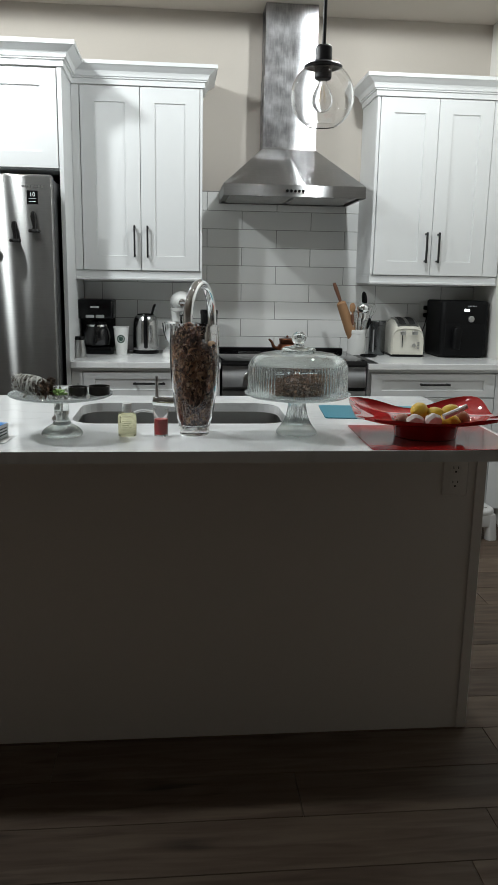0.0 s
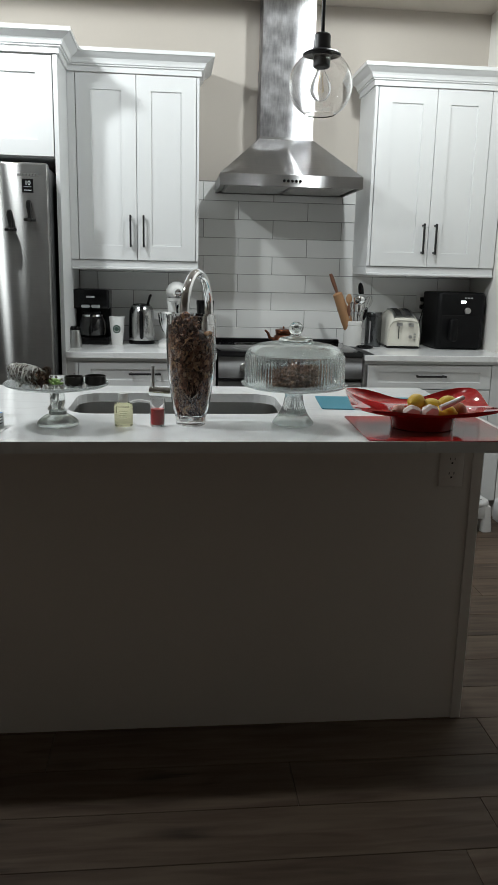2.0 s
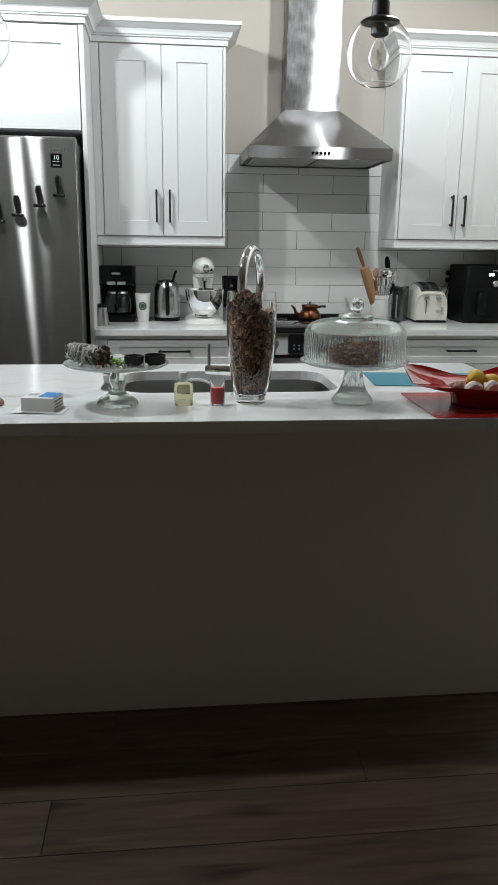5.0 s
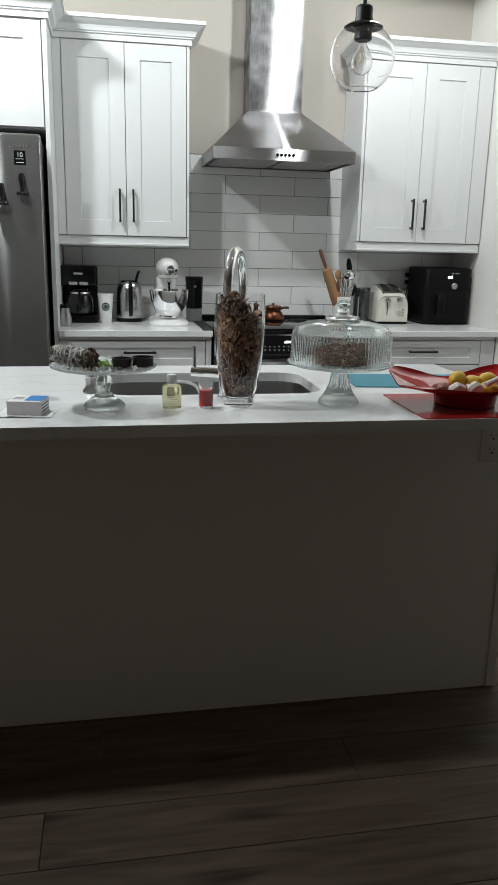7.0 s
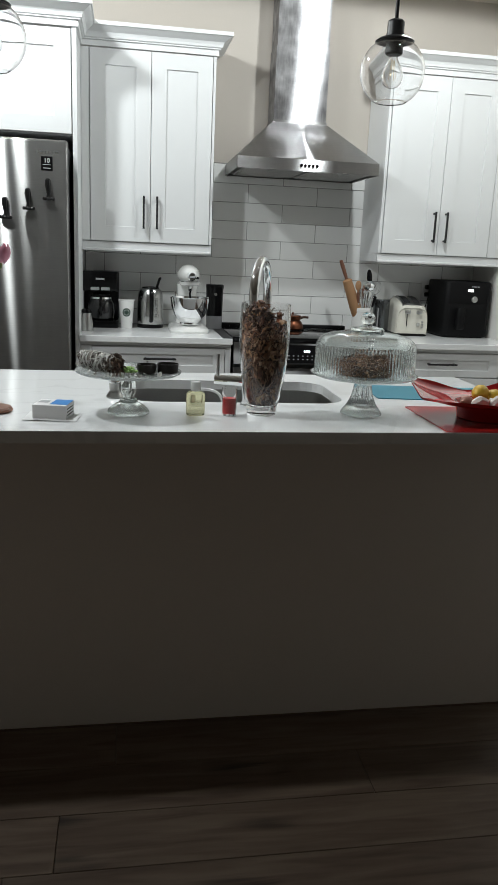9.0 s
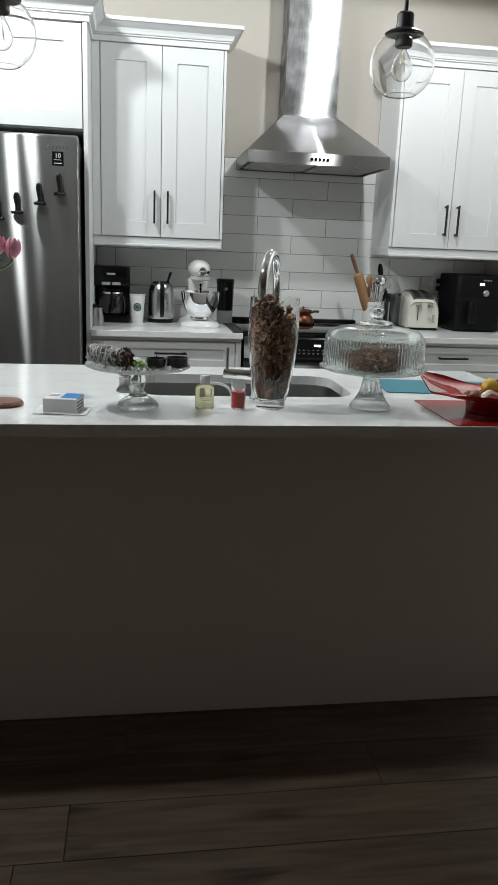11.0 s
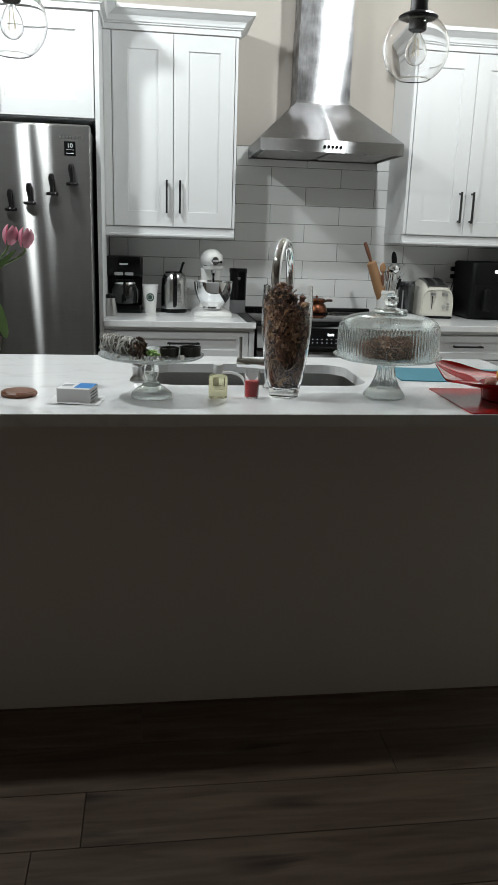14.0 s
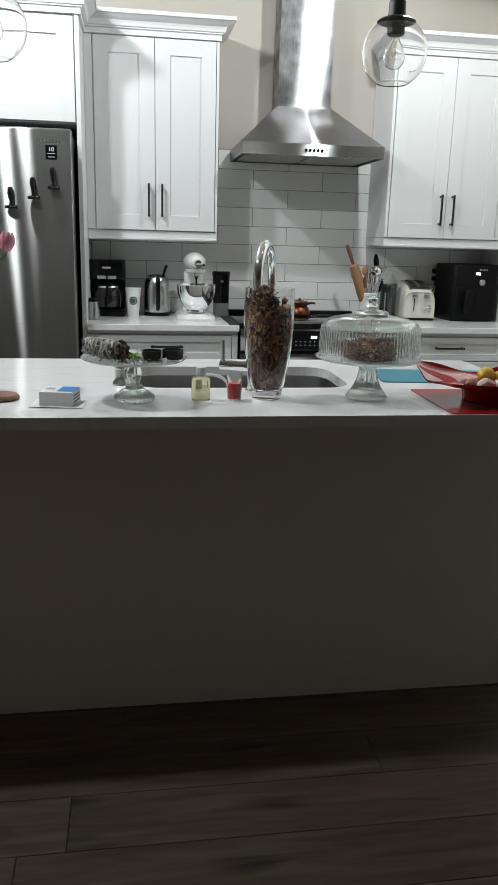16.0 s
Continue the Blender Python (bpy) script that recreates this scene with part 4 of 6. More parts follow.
v3, f3 = leaf_cloud(420, round_bundle, (0.006, 0.015), 8, 0.4, (0.3, 0.7))
bm3 = from_lists(v3, f3)
part("leaves", merge(core, bm3), SAGE, bundle)
for sgn, ph in [(1 if k % 2 else -1, 0.449 * k) for k in range(14)]:
    pts = []
    for i in range(110):
        t = i / 109
        x = -0.058 + 0.112 * t
        a = sgn * t * 2 * math.pi * (1.1 + 0.12 * ph) + ph + 0.5 * math.sin(8 * t + 2 * ph) + 0.15 * math.sin(19 * t + ph)
        r = 0.0246 + 0.0016 * math.sin(23 * t + ph) - max(0, abs(x) - 0.03) * 0.13
        pts.append((x, r * math.cos(a), r * math.sin(a) - 0.06 * max(x, 0)))
    part("cord", tube(pts, 0.0012, 6), CORD, bundle, "pale wrapped cord")
STEMS = dried("dried_stems", [(0.10, 0.055, 0.035), (0.06, 0.034, 0.024), (0.17, 0.10, 0.06), (0.30, 0.24, 0.18)])


def bundle_end(rng):
    a, r = rng.uniform(0, 6.283), 0.022 * math.sqrt(rng.random())
    return Vector((rng.uniform(0.045, 0.085), r * math.cos(a), -0.004 + r * 0.8 * math.sin(a))), None


v6, f6 = leaf_cloud(130, bundle_end, (0.010, 0.026), 31, 0.7, (0.15, 0.5))
part("stem_ends", from_lists(v6, f6), STEMS, bundle, "brown curled stem ends")
SUCC = material("succulent_green", (0.34, 0.52, 0.17), 0.45, vary=0.5, scale=60)
su = bmesh.new()
for k in range(22):
    a, e = k * 2.399, 0.15 + 0.055 * k
    L = 0.028 - 0.0006 * k
    d = Vector((math.cos(a) * math.cos(e), math.sin(a) * math.cos(e), math.sin(e)))
    tube([d * 0.003, d * L * 0.5, d * L * 0.85, d * L], 0.003, 7, su, [0.002, 0.0042, 0.0032, 0.0006])
single("succulent", su, SUCC, "small bright green succulent rosette on the glass plate", "succulent", (-0.262, 1.842, GZ + 0.006))
PEWTER = material("dark_pewter", (0.055, 0.050, 0.046), 0.3, 0.75, vary=0.3, scale=50, rough_vary=0.2)
for x, y, r, h in ((-0.212, 1.868, 0.0255, 0.024), (-0.156, 1.880, 0.0285, 0.025)):
    cup = shell([(r * 0.9, 0.0), (r, 0.003), (r, h * 0.8), (r + 0.001, h)], 0.002, 14)
    lathe([(0.0, 0.002), (r * 0.92, 0.002)], 14, (0, 0, 0), cup)
    single("tealight_holder", cup, PEWTER, "dark faceted metal tealight holder on the plate", "tealight holder", (x, y, GZ + 0.001), group="tealight holders")
wick = tube([(0, 0, 0.003), (0.001, 0, 0.030)], 0.001, 6)
lathe([(0.0, 0.0035), (0.018, 0.003), (0.018, 0.0)], 20, (0, 0, 0), wick)
single("tealight", wick, PEWTER, "burnt-out tealight with a dark wick", "candle", (-0.212, 1.868, GZ + 0.0035))
CONE = material("pine_cone", (0.06, 0.036, 0.024), 0.7, vary=0.5, scale=60)
pc = bmesh.new()
for k in range(46):
    a, t = k * 2.399, k / 46
    r = 0.014 * math.sin(math.pi * (0.15 + 0.8 * t))
    d = Vector((math.cos(a), math.sin(a), 0.35))
    c = Vector((0, 0, 0.030 * t))
    tube([c, c + d * r * 0.6, c + d * r], 0.002, 6, pc, [0.0015, 0.003, 0.001])
bmesh.ops.rotate(pc, verts=pc.verts[:], cent=(0, 0, 0), matrix=Matrix.Rotation(radians(70), 3, "Y"))
single("pine_cone", pc, CONE, "small dark brown pine cone on the glass plate", "pine cone", (-0.308, 1.925, GZ + 0.026))


def on_plate(rng):
    a, r = rng.uniform(0, 6.283), 0.11 * math.sqrt(rng.random())
    return Vector((r * math.cos(a), r * math.sin(a), 0.003 + 0.006 * rng.random())), None


v4, f4 = leaf_cloud(70, on_plate, (0.008, 0.020), 21, 0.5)
single("herb_crumbs", from_lists(v4, f4), SAGE, "loose dried leaf crumbs on the glass plate", "dried leaves", (-0.27, 1.88, GZ), kind="stuff")

# small steel shaker by the sink
shk = thing("steel_shaker", (-0.297, 2.102, CT), "small steel shaker standing by the sink", "shaker")
part("body", lathe([(0.0, 0.0), (0.024, 0.0), (0.026, 0.004), (0.024, 0.009), (0.018, 0.016), (0.0165, 0.022), (0.018, 0.044), (0.0, 0.0445)], 32), NICKEL, shk)
part("lid", lathe([(0.0, 0.045), (0.019, 0.045), (0.0195, 0.056), (0.017, 0.061), (0.0, 0.062)], 32), CHROME, shk)

# dish brush lying at the edge of the sink
brush = thing("dish_brush", (-0.030, 2.015, CT), "white dish brush with curved handle by the sink", "dish brush")
part("handle", tube(smooth_path([(-0.046, 0.004, 0.034), (-0.025, 0.003, 0.043), (0.005, 0.002, 0.042), (0.026, 0.0, 0.034), (0.037, -0.002, 0.022), (0.044, -0.004, 0.005)], 5), 0.004, 12), PLASTIC_WHITE, brush)
part("head", block(0.022, 0.022, 0.026, 0.009, 1.0, 0.0105, 0.004, 5, None, (-0.046, 0.004)), PLASTIC_WHITE, brush)
part("bristles", block(0.018, 0.018, 0.0105, 0.007, 1.0, 0.0004, 0.001, 4, None, (-0.046, 0.004)), CORD, brush, "pale bristles")

# oil bottle
OIL = thin_glass("yellow_oil", (0.80, 0.785, 0.64), 0.0, 1.42)
bt = thing("oil_bottle", (-0.081, 1.866, CT), "small clear bottle of pale yellow oil with white cap", "bottle", rz=4)


def pill(w, d, z, r):
    return [(x, y, z) for x, y in rounded_rect(w, d, min(r, d * 0.49, w * 0.49), 5)]


obt = part("bottle", loft([pill(0.044, 0.024, 0.0, 0.008), pill(0.049, 0.030, 0.003, 0.010), pill(0.050, 0.031, 0.02, 0.010), pill(0.050, 0.031, 0.056, 0.010), pill(0.046, 0.028, 0.062, 0.011), pill(0.026, 0.024, 0.066, 0.0115), pill(0.024, 0.024, 0.069, 0.0118)]), OIL, bt)
obt.visible_shadow = False
part("cap", lathe([(0.0, 0.0665), (0.0125, 0.0665), (0.0135, 0.068), (0.0135, 0.088), (0.012, 0.091), (0.0, 0.0915)], 32), WHITE_GLOSS, bt, "white screw cap")
INK = material("ink", (0.06, 0.055, 0.05), 0.6)
PALE_INK = material("faded_ink", (0.50, 0.47, 0.30), 0.6)
for i in range(5):
    part("print_line", box(-0.014 + 0.004 * (i % 2), 0.012 - 0.004 * (i % 3), -0.0162, -0.0157, 0.043 - i * 0.006, 0.0440 - i * 0.006, 0), PALE_INK, bt)

# candle in a glass
RED_WAX = material("red_wax", (0.40, 0.014, 0.016), 0.3, vary=0.1, scale=40)
cg = thing("candle_glass", (0.011, 1.866, CT), "small glass with red wax candle", "candle")
cgl = part("glass", lathe([(0.0005, 0.0005), (0.0185, 0.0005), (0.0195, 0.002), (0.0205, 0.076), (0.019, 0.076), (0.0183, 0.006), (0.0005, 0.005)], 40, (0, 0, 0), None, True), CLEAR, cg)
cgl.visible_shadow = False
part("wax", lathe([(0.0, 0.0062), (0.0178, 0.0062), (0.0184, 0.049), (0.0, 0.0475)], 40), RED_WAX, cg)

# medicine-size box on a sheet of film
bx = thing("small_box", (-0.452, 1.822, CT + 0.0012), "small white and blue cardboard box lying flat", "box", rz=-11)
CARD = material("white_card", (0.84, 0.83, 0.83), 0.5, vary=0.04, scale=40)
BLUE = material("blue_print", (0.02, 0.25, 0.68), 0.4, vary=0.1, scale=40)
part("carton", box(-0.043, 0.043, -0.030, 0.050, 0.0, 0.036, 0.0008), CARD, bx)
part("blue_panel", box(-0.002, 0.0425, -0.016, 0.049, 0.0362, 0.0366, 0), BLUE, bx, "blue printed panel")
part("grey_panel", box(-0.038, -0.012, 0.004, 0.030, 0.0362, 0.0366, 0), material("grey_print", (0.42, 0.43, 0.44), 0.5), bx)
for i in range(3):
    part("print_line", box(0.0432, 0.0436, -0.022, 0.040, 0.008 + i * 0.008, 0.011 + i * 0.008, 0), INK, bx)
fm = bmesh.new()
bmesh.ops.create_grid(fm, x_segments=14, y_segments=10, size=0.5)
for v in fm.verts:
    v.co = Vector((v.co.x * 0.135, v.co.y * 0.105, 0.0005 + 0.0 if abs(v.co.x) < 0.3 and abs(v.co.y) < 0.3 else 0.0008 + 0.004 * abs(noise.noise(v.co * 7))))
PAPER = material("leaflet_paper", (0.76, 0.76, 0.75), 0.5, vary=0.08, scale=20)
single("folded_leaflet", fm, PAPER, "crumpled pale leaflet under the small box", "leaflet", (-0.452, 1.825, CT + 0.0003), rz=-6)

# coaster
COASTER = material("reddish_wood", (0.19, 0.078, 0.042), 0.36, vary=0.5, scale=14, fine=0.35, fine_scale=70, stretch=(1, 6, 1))
single("coaster", lathe([(0.0, 0.0), (0.042, 0.0), (0.0475, 0.004), (0.0475, 0.010), (0.043, 0.014), (0.0, 0.0142)], 12), COASTER, "twelve-sided reddish wooden coaster", "coaster", (-0.607, 1.888, CT), smooth=False)

# mats
TEAL = material("teal_mat", (0.03, 0.22, 0.30), 0.5, vary=0.1, scale=30, bump=0.1, bump_scale=300)
REDMAT = material("red_vinyl", (0.42, 0.018, 0.016), 0.09, vary=0.08, scale=20)


def mat_sheet(w, d, r, h):
    return loft([[(x, y, 0) for x, y in rounded_rect(w, d, r, 5)], [(x, y, h) for x, y in rounded_rect(w, d, r, 5)]])


single("cutting_mat", mat_sheet(0.42, 0.245, 0.012, 0.003), TEAL, "teal plastic cutting mat lying flat", "cutting mat", (0.742, 2.235, CT + 0.0004), rz=-5)
single("place_mat", mat_sheet(0.405, 0.335, 0.012, 0.002), REDMAT, "glossy red place mat under the bowl", "place mat", (0.764, 1.838, CT + 0.0004), rz=-1)

# red bowl
RED = material("red_glass_bowl", (0.42, 0.016, 0.018), 0.06, vary=0.08, scale=15, coat=1.0)
BC = (0.754, 1.850, CT + 0.0026)


def bowl_flange(s, lift):
    """One ring of the bowl's flange: a circle round the well that turns into a square with lifted corners at the rim."""
    out = []
    for i in range(64):
        a = 2 * math.pi * i / 64 + math.pi / 4
        c, q = math.cos(a), math.sin(a)
        p = 2 + 7 * s ** 1.5
        k = (abs(c) ** p + abs(q) ** p) ** (-1 / p)
        r = (0.096 + (0.202 - 0.096) * s) * k
        corner = abs(math.sin(2 * a)) ** 2
        out.append((r * c, r * q * (0.95 - 0.31 * s), 0.040 + 0.012 * s + (0.036 if q > 0 else 0.012) * s ** 2 * corner + lift))
    return out


well = [(x, y) for x, y, _ in bowl_flange(0, 0)]
steps = [0, 0.12, 0.25, 0.4, 0.55, 0.7, 0.85, 0.95, 1.0]
loops = [[(x * k, y * k, z) for x, y in well] for k, z in ((0.86, 0.0), (0.90, 0.002), (0.91, 0.012), (0.95, 0.030))]
loops += [bowl_flange(s, 0) for s in steps] + [bowl_flange(s, 0.005) for s in reversed(steps)]
loops += [[(x * k, y * k, z) for x, y in well] for k, z in ((0.93, 0.034), (0.88, 0.018), (0.78, 0.008), (0.4, 0.006))]
single("square_bowl", loft(loops), RED, "square red glass bowl with upturned corners holding garlic and lemons", "bowl", BC, rz=3)

LEMON = material("lemon_peel", (0.62, 0.40, 0.04), 0.42, vary=0.12, scale=30, bump=0.25, bump_scale=350)
GARLIC = material("garlic_skin", (0.66, 0.62, 0.57), 0.55, vary=0.2, scale=25, fine=0.15, fine_scale=90, stretch=(1, 1, 0.3))
ONION = material("onion_skin", (0.30, 0.105, 0.045), 0.35, vary=0.4, scale=25, fine=0.3, fine_scale=80, stretch=(1, 1, 0.25))
SHALLOT = material("shallot_skin", (0.34, 0.16, 0.12), 0.45, vary=0.4, scale=40)


def lemon(at, rz, tilt):
    b = lathe([(r * 0.84, z * 0.84) for r, z in ((0.0, -0.041), (0.004, -0.040), (0.008, -0.036), (0.018, -0.029), (0.026, -0.015), (0.0285, 0.0), (0.026, 0.015), (0.018, 0.028), (0.009, 0.035), (0.005, 0.040), (0.0, 0.041))], 28)
    bmesh.ops.rotate(b, verts=b.verts[:], cent=(0, 0, 0), matrix=Euler((radians(tilt), radians(90), radians(rz))).to_matrix())
    return single("lemon", b, LEMON, "ripe yellow lemon in the red bowl", "lemon", at, group="lemons")


def garlic(at, rz):
    bm = bmesh.new()
    n = 40
    prof = [(0.0, -0.020), (0.010, -0.019), (0.022, -0.013), (0.0265, -0.002), (0.023, 0.010), (0.013, 0.018), (0.006, 0.025), (0.0045, 0.034), (0.0, 0.036)]
    own = lathe([(r, z * 0.9) for r, z in prof], n)
    for v in own.verts:
        a = math.atan2(v.co.y, v.co.x)
        k = 1 + 0.035 * math.cos(6 * a) * min(1, math.hypot(v.co.x, v.co.y) / 0.02)
        v.co.x *= k
        v.co.y *= k
    bmesh.ops.rotate(own, verts=own.verts[:], cent=(0, 0, 0), matrix=Euler((radians(-70), radians(20), radians(rz * 0.15))).to_matrix())
    bm.free()
    return single("garlic_bulb", own, GARLIC, "white garlic bulb in the red bowl", "garlic", at, group="garlic bulbs")


ZB = CT + 0.004
lemon((0.748, 1.895, ZB + 0.062), 55, 10)
lemon((0.792, 1.890, ZB + 0.050), -20, 0)
lemon((0.840, 1.890, ZB + 0.058), 15, 5)
lemon((0.812, 1.826, ZB + 0.043), -35, 0)
garlic((0.711, 1.815, ZB + 0.042), 40)
garlic((0.760, 1.809, ZB + 0.045), 160)
single("onion", ball(0.026, (0, 0, 0), (1, 1, 0.92), 3, None, 0.04), ONION, "brown skinned onion in the red bowl", "onion", (0.852, 1.845, ZB + 0.048))
sh = ball(0.018, (0, 0, 0), (1.15, 0.95, 0.95), 3, None, 0.08)
tube([(-0.016, 0, 0), (-0.026, 0, 0.002), (-0.032, -0.002, 0.001)], 0.003, 8, sh, [0.008, 0.003, 0.0015])
single("shallot", sh, SHALLOT, "small reddish shallot in the red bowl", "shallot", (0.682, 1.840, ZB + 0.047), rz=30)
single("garlic_stalk", tube([(0.785, 1.795, ZB + 0.062), (0.825, 1.800, ZB + 0.078), (0.852, 1.806, ZB + 0.090)], 0.006, 10, None, [0.0085, 0.0080, 0.0068]), GARLIC, "pale dried garlic stalk lying across the bowl", "garlic")

# tulips
GREEN = material("tulip_leaf", (0.19, 0.27, 0.12), 0.42, vary=0.3, scale=12, fine=0.15, fine_scale=60, stretch=(6, 6, 1))
PETAL = material("pink_petal", (0.84, 0.36, 0.47), 0.42, vary=0.3, scale=30, fine=0.1, stretch=(1, 1, 0.4))
tulips = thing("tulips", (-0.80, 2.02, CT), "pink tulips with green leaves in a glass vase", "flowers")
part("vase", lathe([(0.0005, 0.001), (0.036, 0.001), (0.040, 0.004), (0.034, 0.06), (0.036, 0.12), (0.046, 0.19), (0.0435, 0.19), (0.0335, 0.12), (0.0315, 0.06), (0.035, 0.012), (0.0005, 0.011)], 48, (0, 0, 0), None, True), CLEAR, tulips, "clear glass flower vase")


def blossom(tip, base, parent):
    axis = (Vector(tip) - Vector(base)).normalized()
    q = axis.to_track_quat("Z", "Y").to_matrix()
    for k in range(6):
        a0 = k * math.pi / 3 + (0.2 if k % 2 else 0)
        rows = []
        R = 0.0192 if k % 2 else 0.0210
        for i in range(8):
            t = i / 7
            rad = R * math.sin(math.pi * (0.12 + 0.70 * t)) ** 0.8
            half = 0.62 * math.sin(math.pi * (0.10 + 0.86 * t)) ** 0.7
            rows.append([Vector(base) + q @ Vector((rad * math.cos(a0 + half * s), rad * math.sin(a0 + half * s), 0.052 * t * (1 - 0.03 * abs(s)))) for s in (-1, -0.5, 0, 0.5, 1)])
        bm = bmesh.new()
        vs = [[bm.verts.new(p) for p in row] for row in rows]
        for a, b in zip(vs, vs[1:]):
            for j in range(4):
                bm.faces.new((a[j], a[j + 1], b[j + 1], b[j]))
        part("petal", bm, PETAL, parent)


for (bx_, bz_, tx_, tz_, yy) in ((0.166, 0.384, 0.178, 0.436, -0.02), (0.207, 0.378, 0.216, 0.430, -0.02)):
    stem = part("stem", tube(smooth_path([(0.0, 0.0, 0.02), (0.02, 0.0, 0.16), (0.09, yy / 2, 0.29), (bx_ - 0.012, yy, bz_ - 0.022), (bx_, yy, bz_)], 6), 0.0032, 10), GREEN, tulips)
    blossom((tx_, yy, tz_), (bx_, yy, bz_), stem)


def blade(points, width, parent):
    pts = smooth_path(points, 7)
    bm = bmesh.new()
    rows = []
    for i, p in enumerate(pts):
        t = i / (len(pts) - 1)
        w = width * math.sin(math.pi * min(0.15 + 0.85 * t, 1.0)) ** 0.7
        d = (pts[min(i + 1, len(pts) - 1)] - pts[max(i - 1, 0)]).normalized()
        side = d.cross(Vector((0, 1, 0.3))).normalized()
        rows.append([bm.verts.new(p + side * w * s + Vector((0, -0.25 * w * abs(s), 0))) for s in (-1, 0, 1)])
    for a, b in zip(rows, rows[1:]):
        for j in (0, 1):
            bm.faces.new((a[j], a[j + 1], b[j + 1], b[j]))
    sol = bmesh.ops.solidify(bm, geom=bm.faces[:], thickness=0.0008)
    part("leaf", bm, GREEN, parent)


blade([(0.01, 0.0, 0.10), (0.05, -0.01, 0.22), (0.11, -0.015, 0.30), (0.185, -0.02, 0.372)], 0.013, tulips)
blade([(0.01, 0.0, 0.12), (0.07, -0.01, 0.23), (0.12, -0.02, 0.225), (0.142, -0.02, 0.165), (0.147, -0.02, 0.135)], 0.018, tulips)
blade([(-0.01, 0.01, 0.12), (-0.05, 0.02, 0.24), (-0.09, 0.02, 0.33)], 0.016, tulips)

# power outlet on the island panel
op = thing("island_outlet", (0.843, PY, 0.80), "painted power outlet plate on the island panel", "outlet")
part("plate", box(-0.034, 0.039, -0.004, 0.0, -0.056, 0.050, 0.0035, None, 3), ISLAND, op)
for dz in (0.022, -0.020):
    soc = part("socket", box(-0.014, 0.020, -0.0048, -0.004, dz - 0.013, dz + 0.013, 0.0006), ISLAND, op)
    for dx in (-0.004, 0.010):
        part("slot", box(dx - 0.0010, dx + 0.0010, -0.0052, -0.0048, dz + 0.001, dz + 0.008, 0), RUBBER, soc)
    part("slot", box(0.0005, 0.0055, -0.0052, -0.0048, dz - 0.010, dz - 0.005, 0), RUBBER, soc)

# ---- things on the back worktops ----
# fridge sticker, lettering bars and magnets
stk = thing("energy_sticker", (-0.6145, FY, 1.695), "black warranty sticker with white number 10 on the fridge", "sticker")
part("backing", box(-0.025, 0.025, -0.0012, -0.0002, -0.030, 0.030, 0), BLACK_PLASTIC, stk)
PRINT = material("white_print", (0.7, 0.7, 0.7), 0.6)
tcu = bpy.data.curves.new("number", "FONT")
tcu.body, tcu.size, tcu.align_x, tcu.align_y, tcu.extrude = "10", 0.027, "CENTER", "CENTER", 0.0002
tob = new("number", tcu)
tcu.materials.append(PRINT)
tob.parent = stk
tob.location, tob.rotation_euler = (0, -0.0016, 0.012), (radians(90), 0, 0)
part("print_line", box(-0.018, 0.018, -0.0016, -0.0012, -0.006, -0.0045, 0), PRINT, stk)
part("print_line", box(-0.016, 0.016, -0.0016, -0.0012, -0.021, -0.0185, 0), PRINT, stk)
for i in range(7):
    part("brand_bar", box(FX1 - 0.138 - cx + i * 0.0145, FX1 - 0.1275 - cx + i * 0.0145, FY - 3.9 - 0.0008, FY - 3.9 - 0.0001, 1.738, 1.748, 0), NICKEL, fr, "grey raised maker's mark")
MAG = material("dark_magnet", (0.010, 0.010, 0.010), 0.22, 0.0, vary=0.2, scale=60)
for mx, mz in ((-0.607, 1.588), (-0.696, 1.543), (-0.796, 1.500), (-0.880, 1.470), (-1.06, 1.43)):
    mg = thing("fridge_magnet", (mx, FY, mz - 0.024), "dark bottle-stopper shaped magnet on the fridge door", "magnet", "fridge magnets")
    part("knob", tube([(-0.003, -0.016, 0.066), (-0.003, -0.016, 0.061), (-0.003, -0.016, 0.042), (-0.001, -0.016, 0.018), (0, -0.016, 0.0), (0, -0.016, -0.020)], 0.009, 16, None, [0.006, 0.0115, 0.0145, 0.0115, 0.0095, 0.012]), MAG, mg)
    part("flange", lathe([(0.0, -0.016), (0.026, -0.0155), (0.0285, -0.0215), (0.026, -0.029), (0.0, -0.0295)], 24, (0.001, -0.0295, 0)), MAG, mg)

lt = thing("door_latch", (-0.9775, FY, 1.748), "white plastic child latch across the fridge doors", "latch")
part("strap", box(-0.044, 0.058, -0.014, -0.0002, -0.016, 0.016, 0.006, None, 4), WHITE_GLOSS, lt)
part("button", lathe([(0.0, 0.0), (0.006, 0.0), (0.005, 0.002), (0.0, 0.0022)], 20, (0.040, -0.014, 0)), NICKEL, lt, "small grey push button")

# frothing jug
fj = thing("frothing_jug", (-0.464, 3.945, CT), "small steel milk frothing jug beside the fridge panel", "jug")
fj.scale = (1.12, 1.12, 1.08)
part("body", lathe([(0.0, 0.0), (0.029, 0.0), (0.030, 0.004), (0.028, 0.04), (0.021, 0.078), (0.022, 0.086), (0.0, 0.0865)], 36), NICKEL, fj)
part("lid", lathe([(0.0, 0.087), (0.0235, 0.087), (0.0245, 0.094), (0.020, 0.104), (0.006, 0.107), (0.0, 0.1075)], 32), BLACK_PLASTIC, fj, "black lid")
part("handle", tube(smooth_path([(-0.020, 0, 0.085), (-0.036, 0, 0.08), (-0.037, 0, 0.045), (-0.027, 0, 0.03)], 5), 0.003, 8), BLACK_PLASTIC, fj)

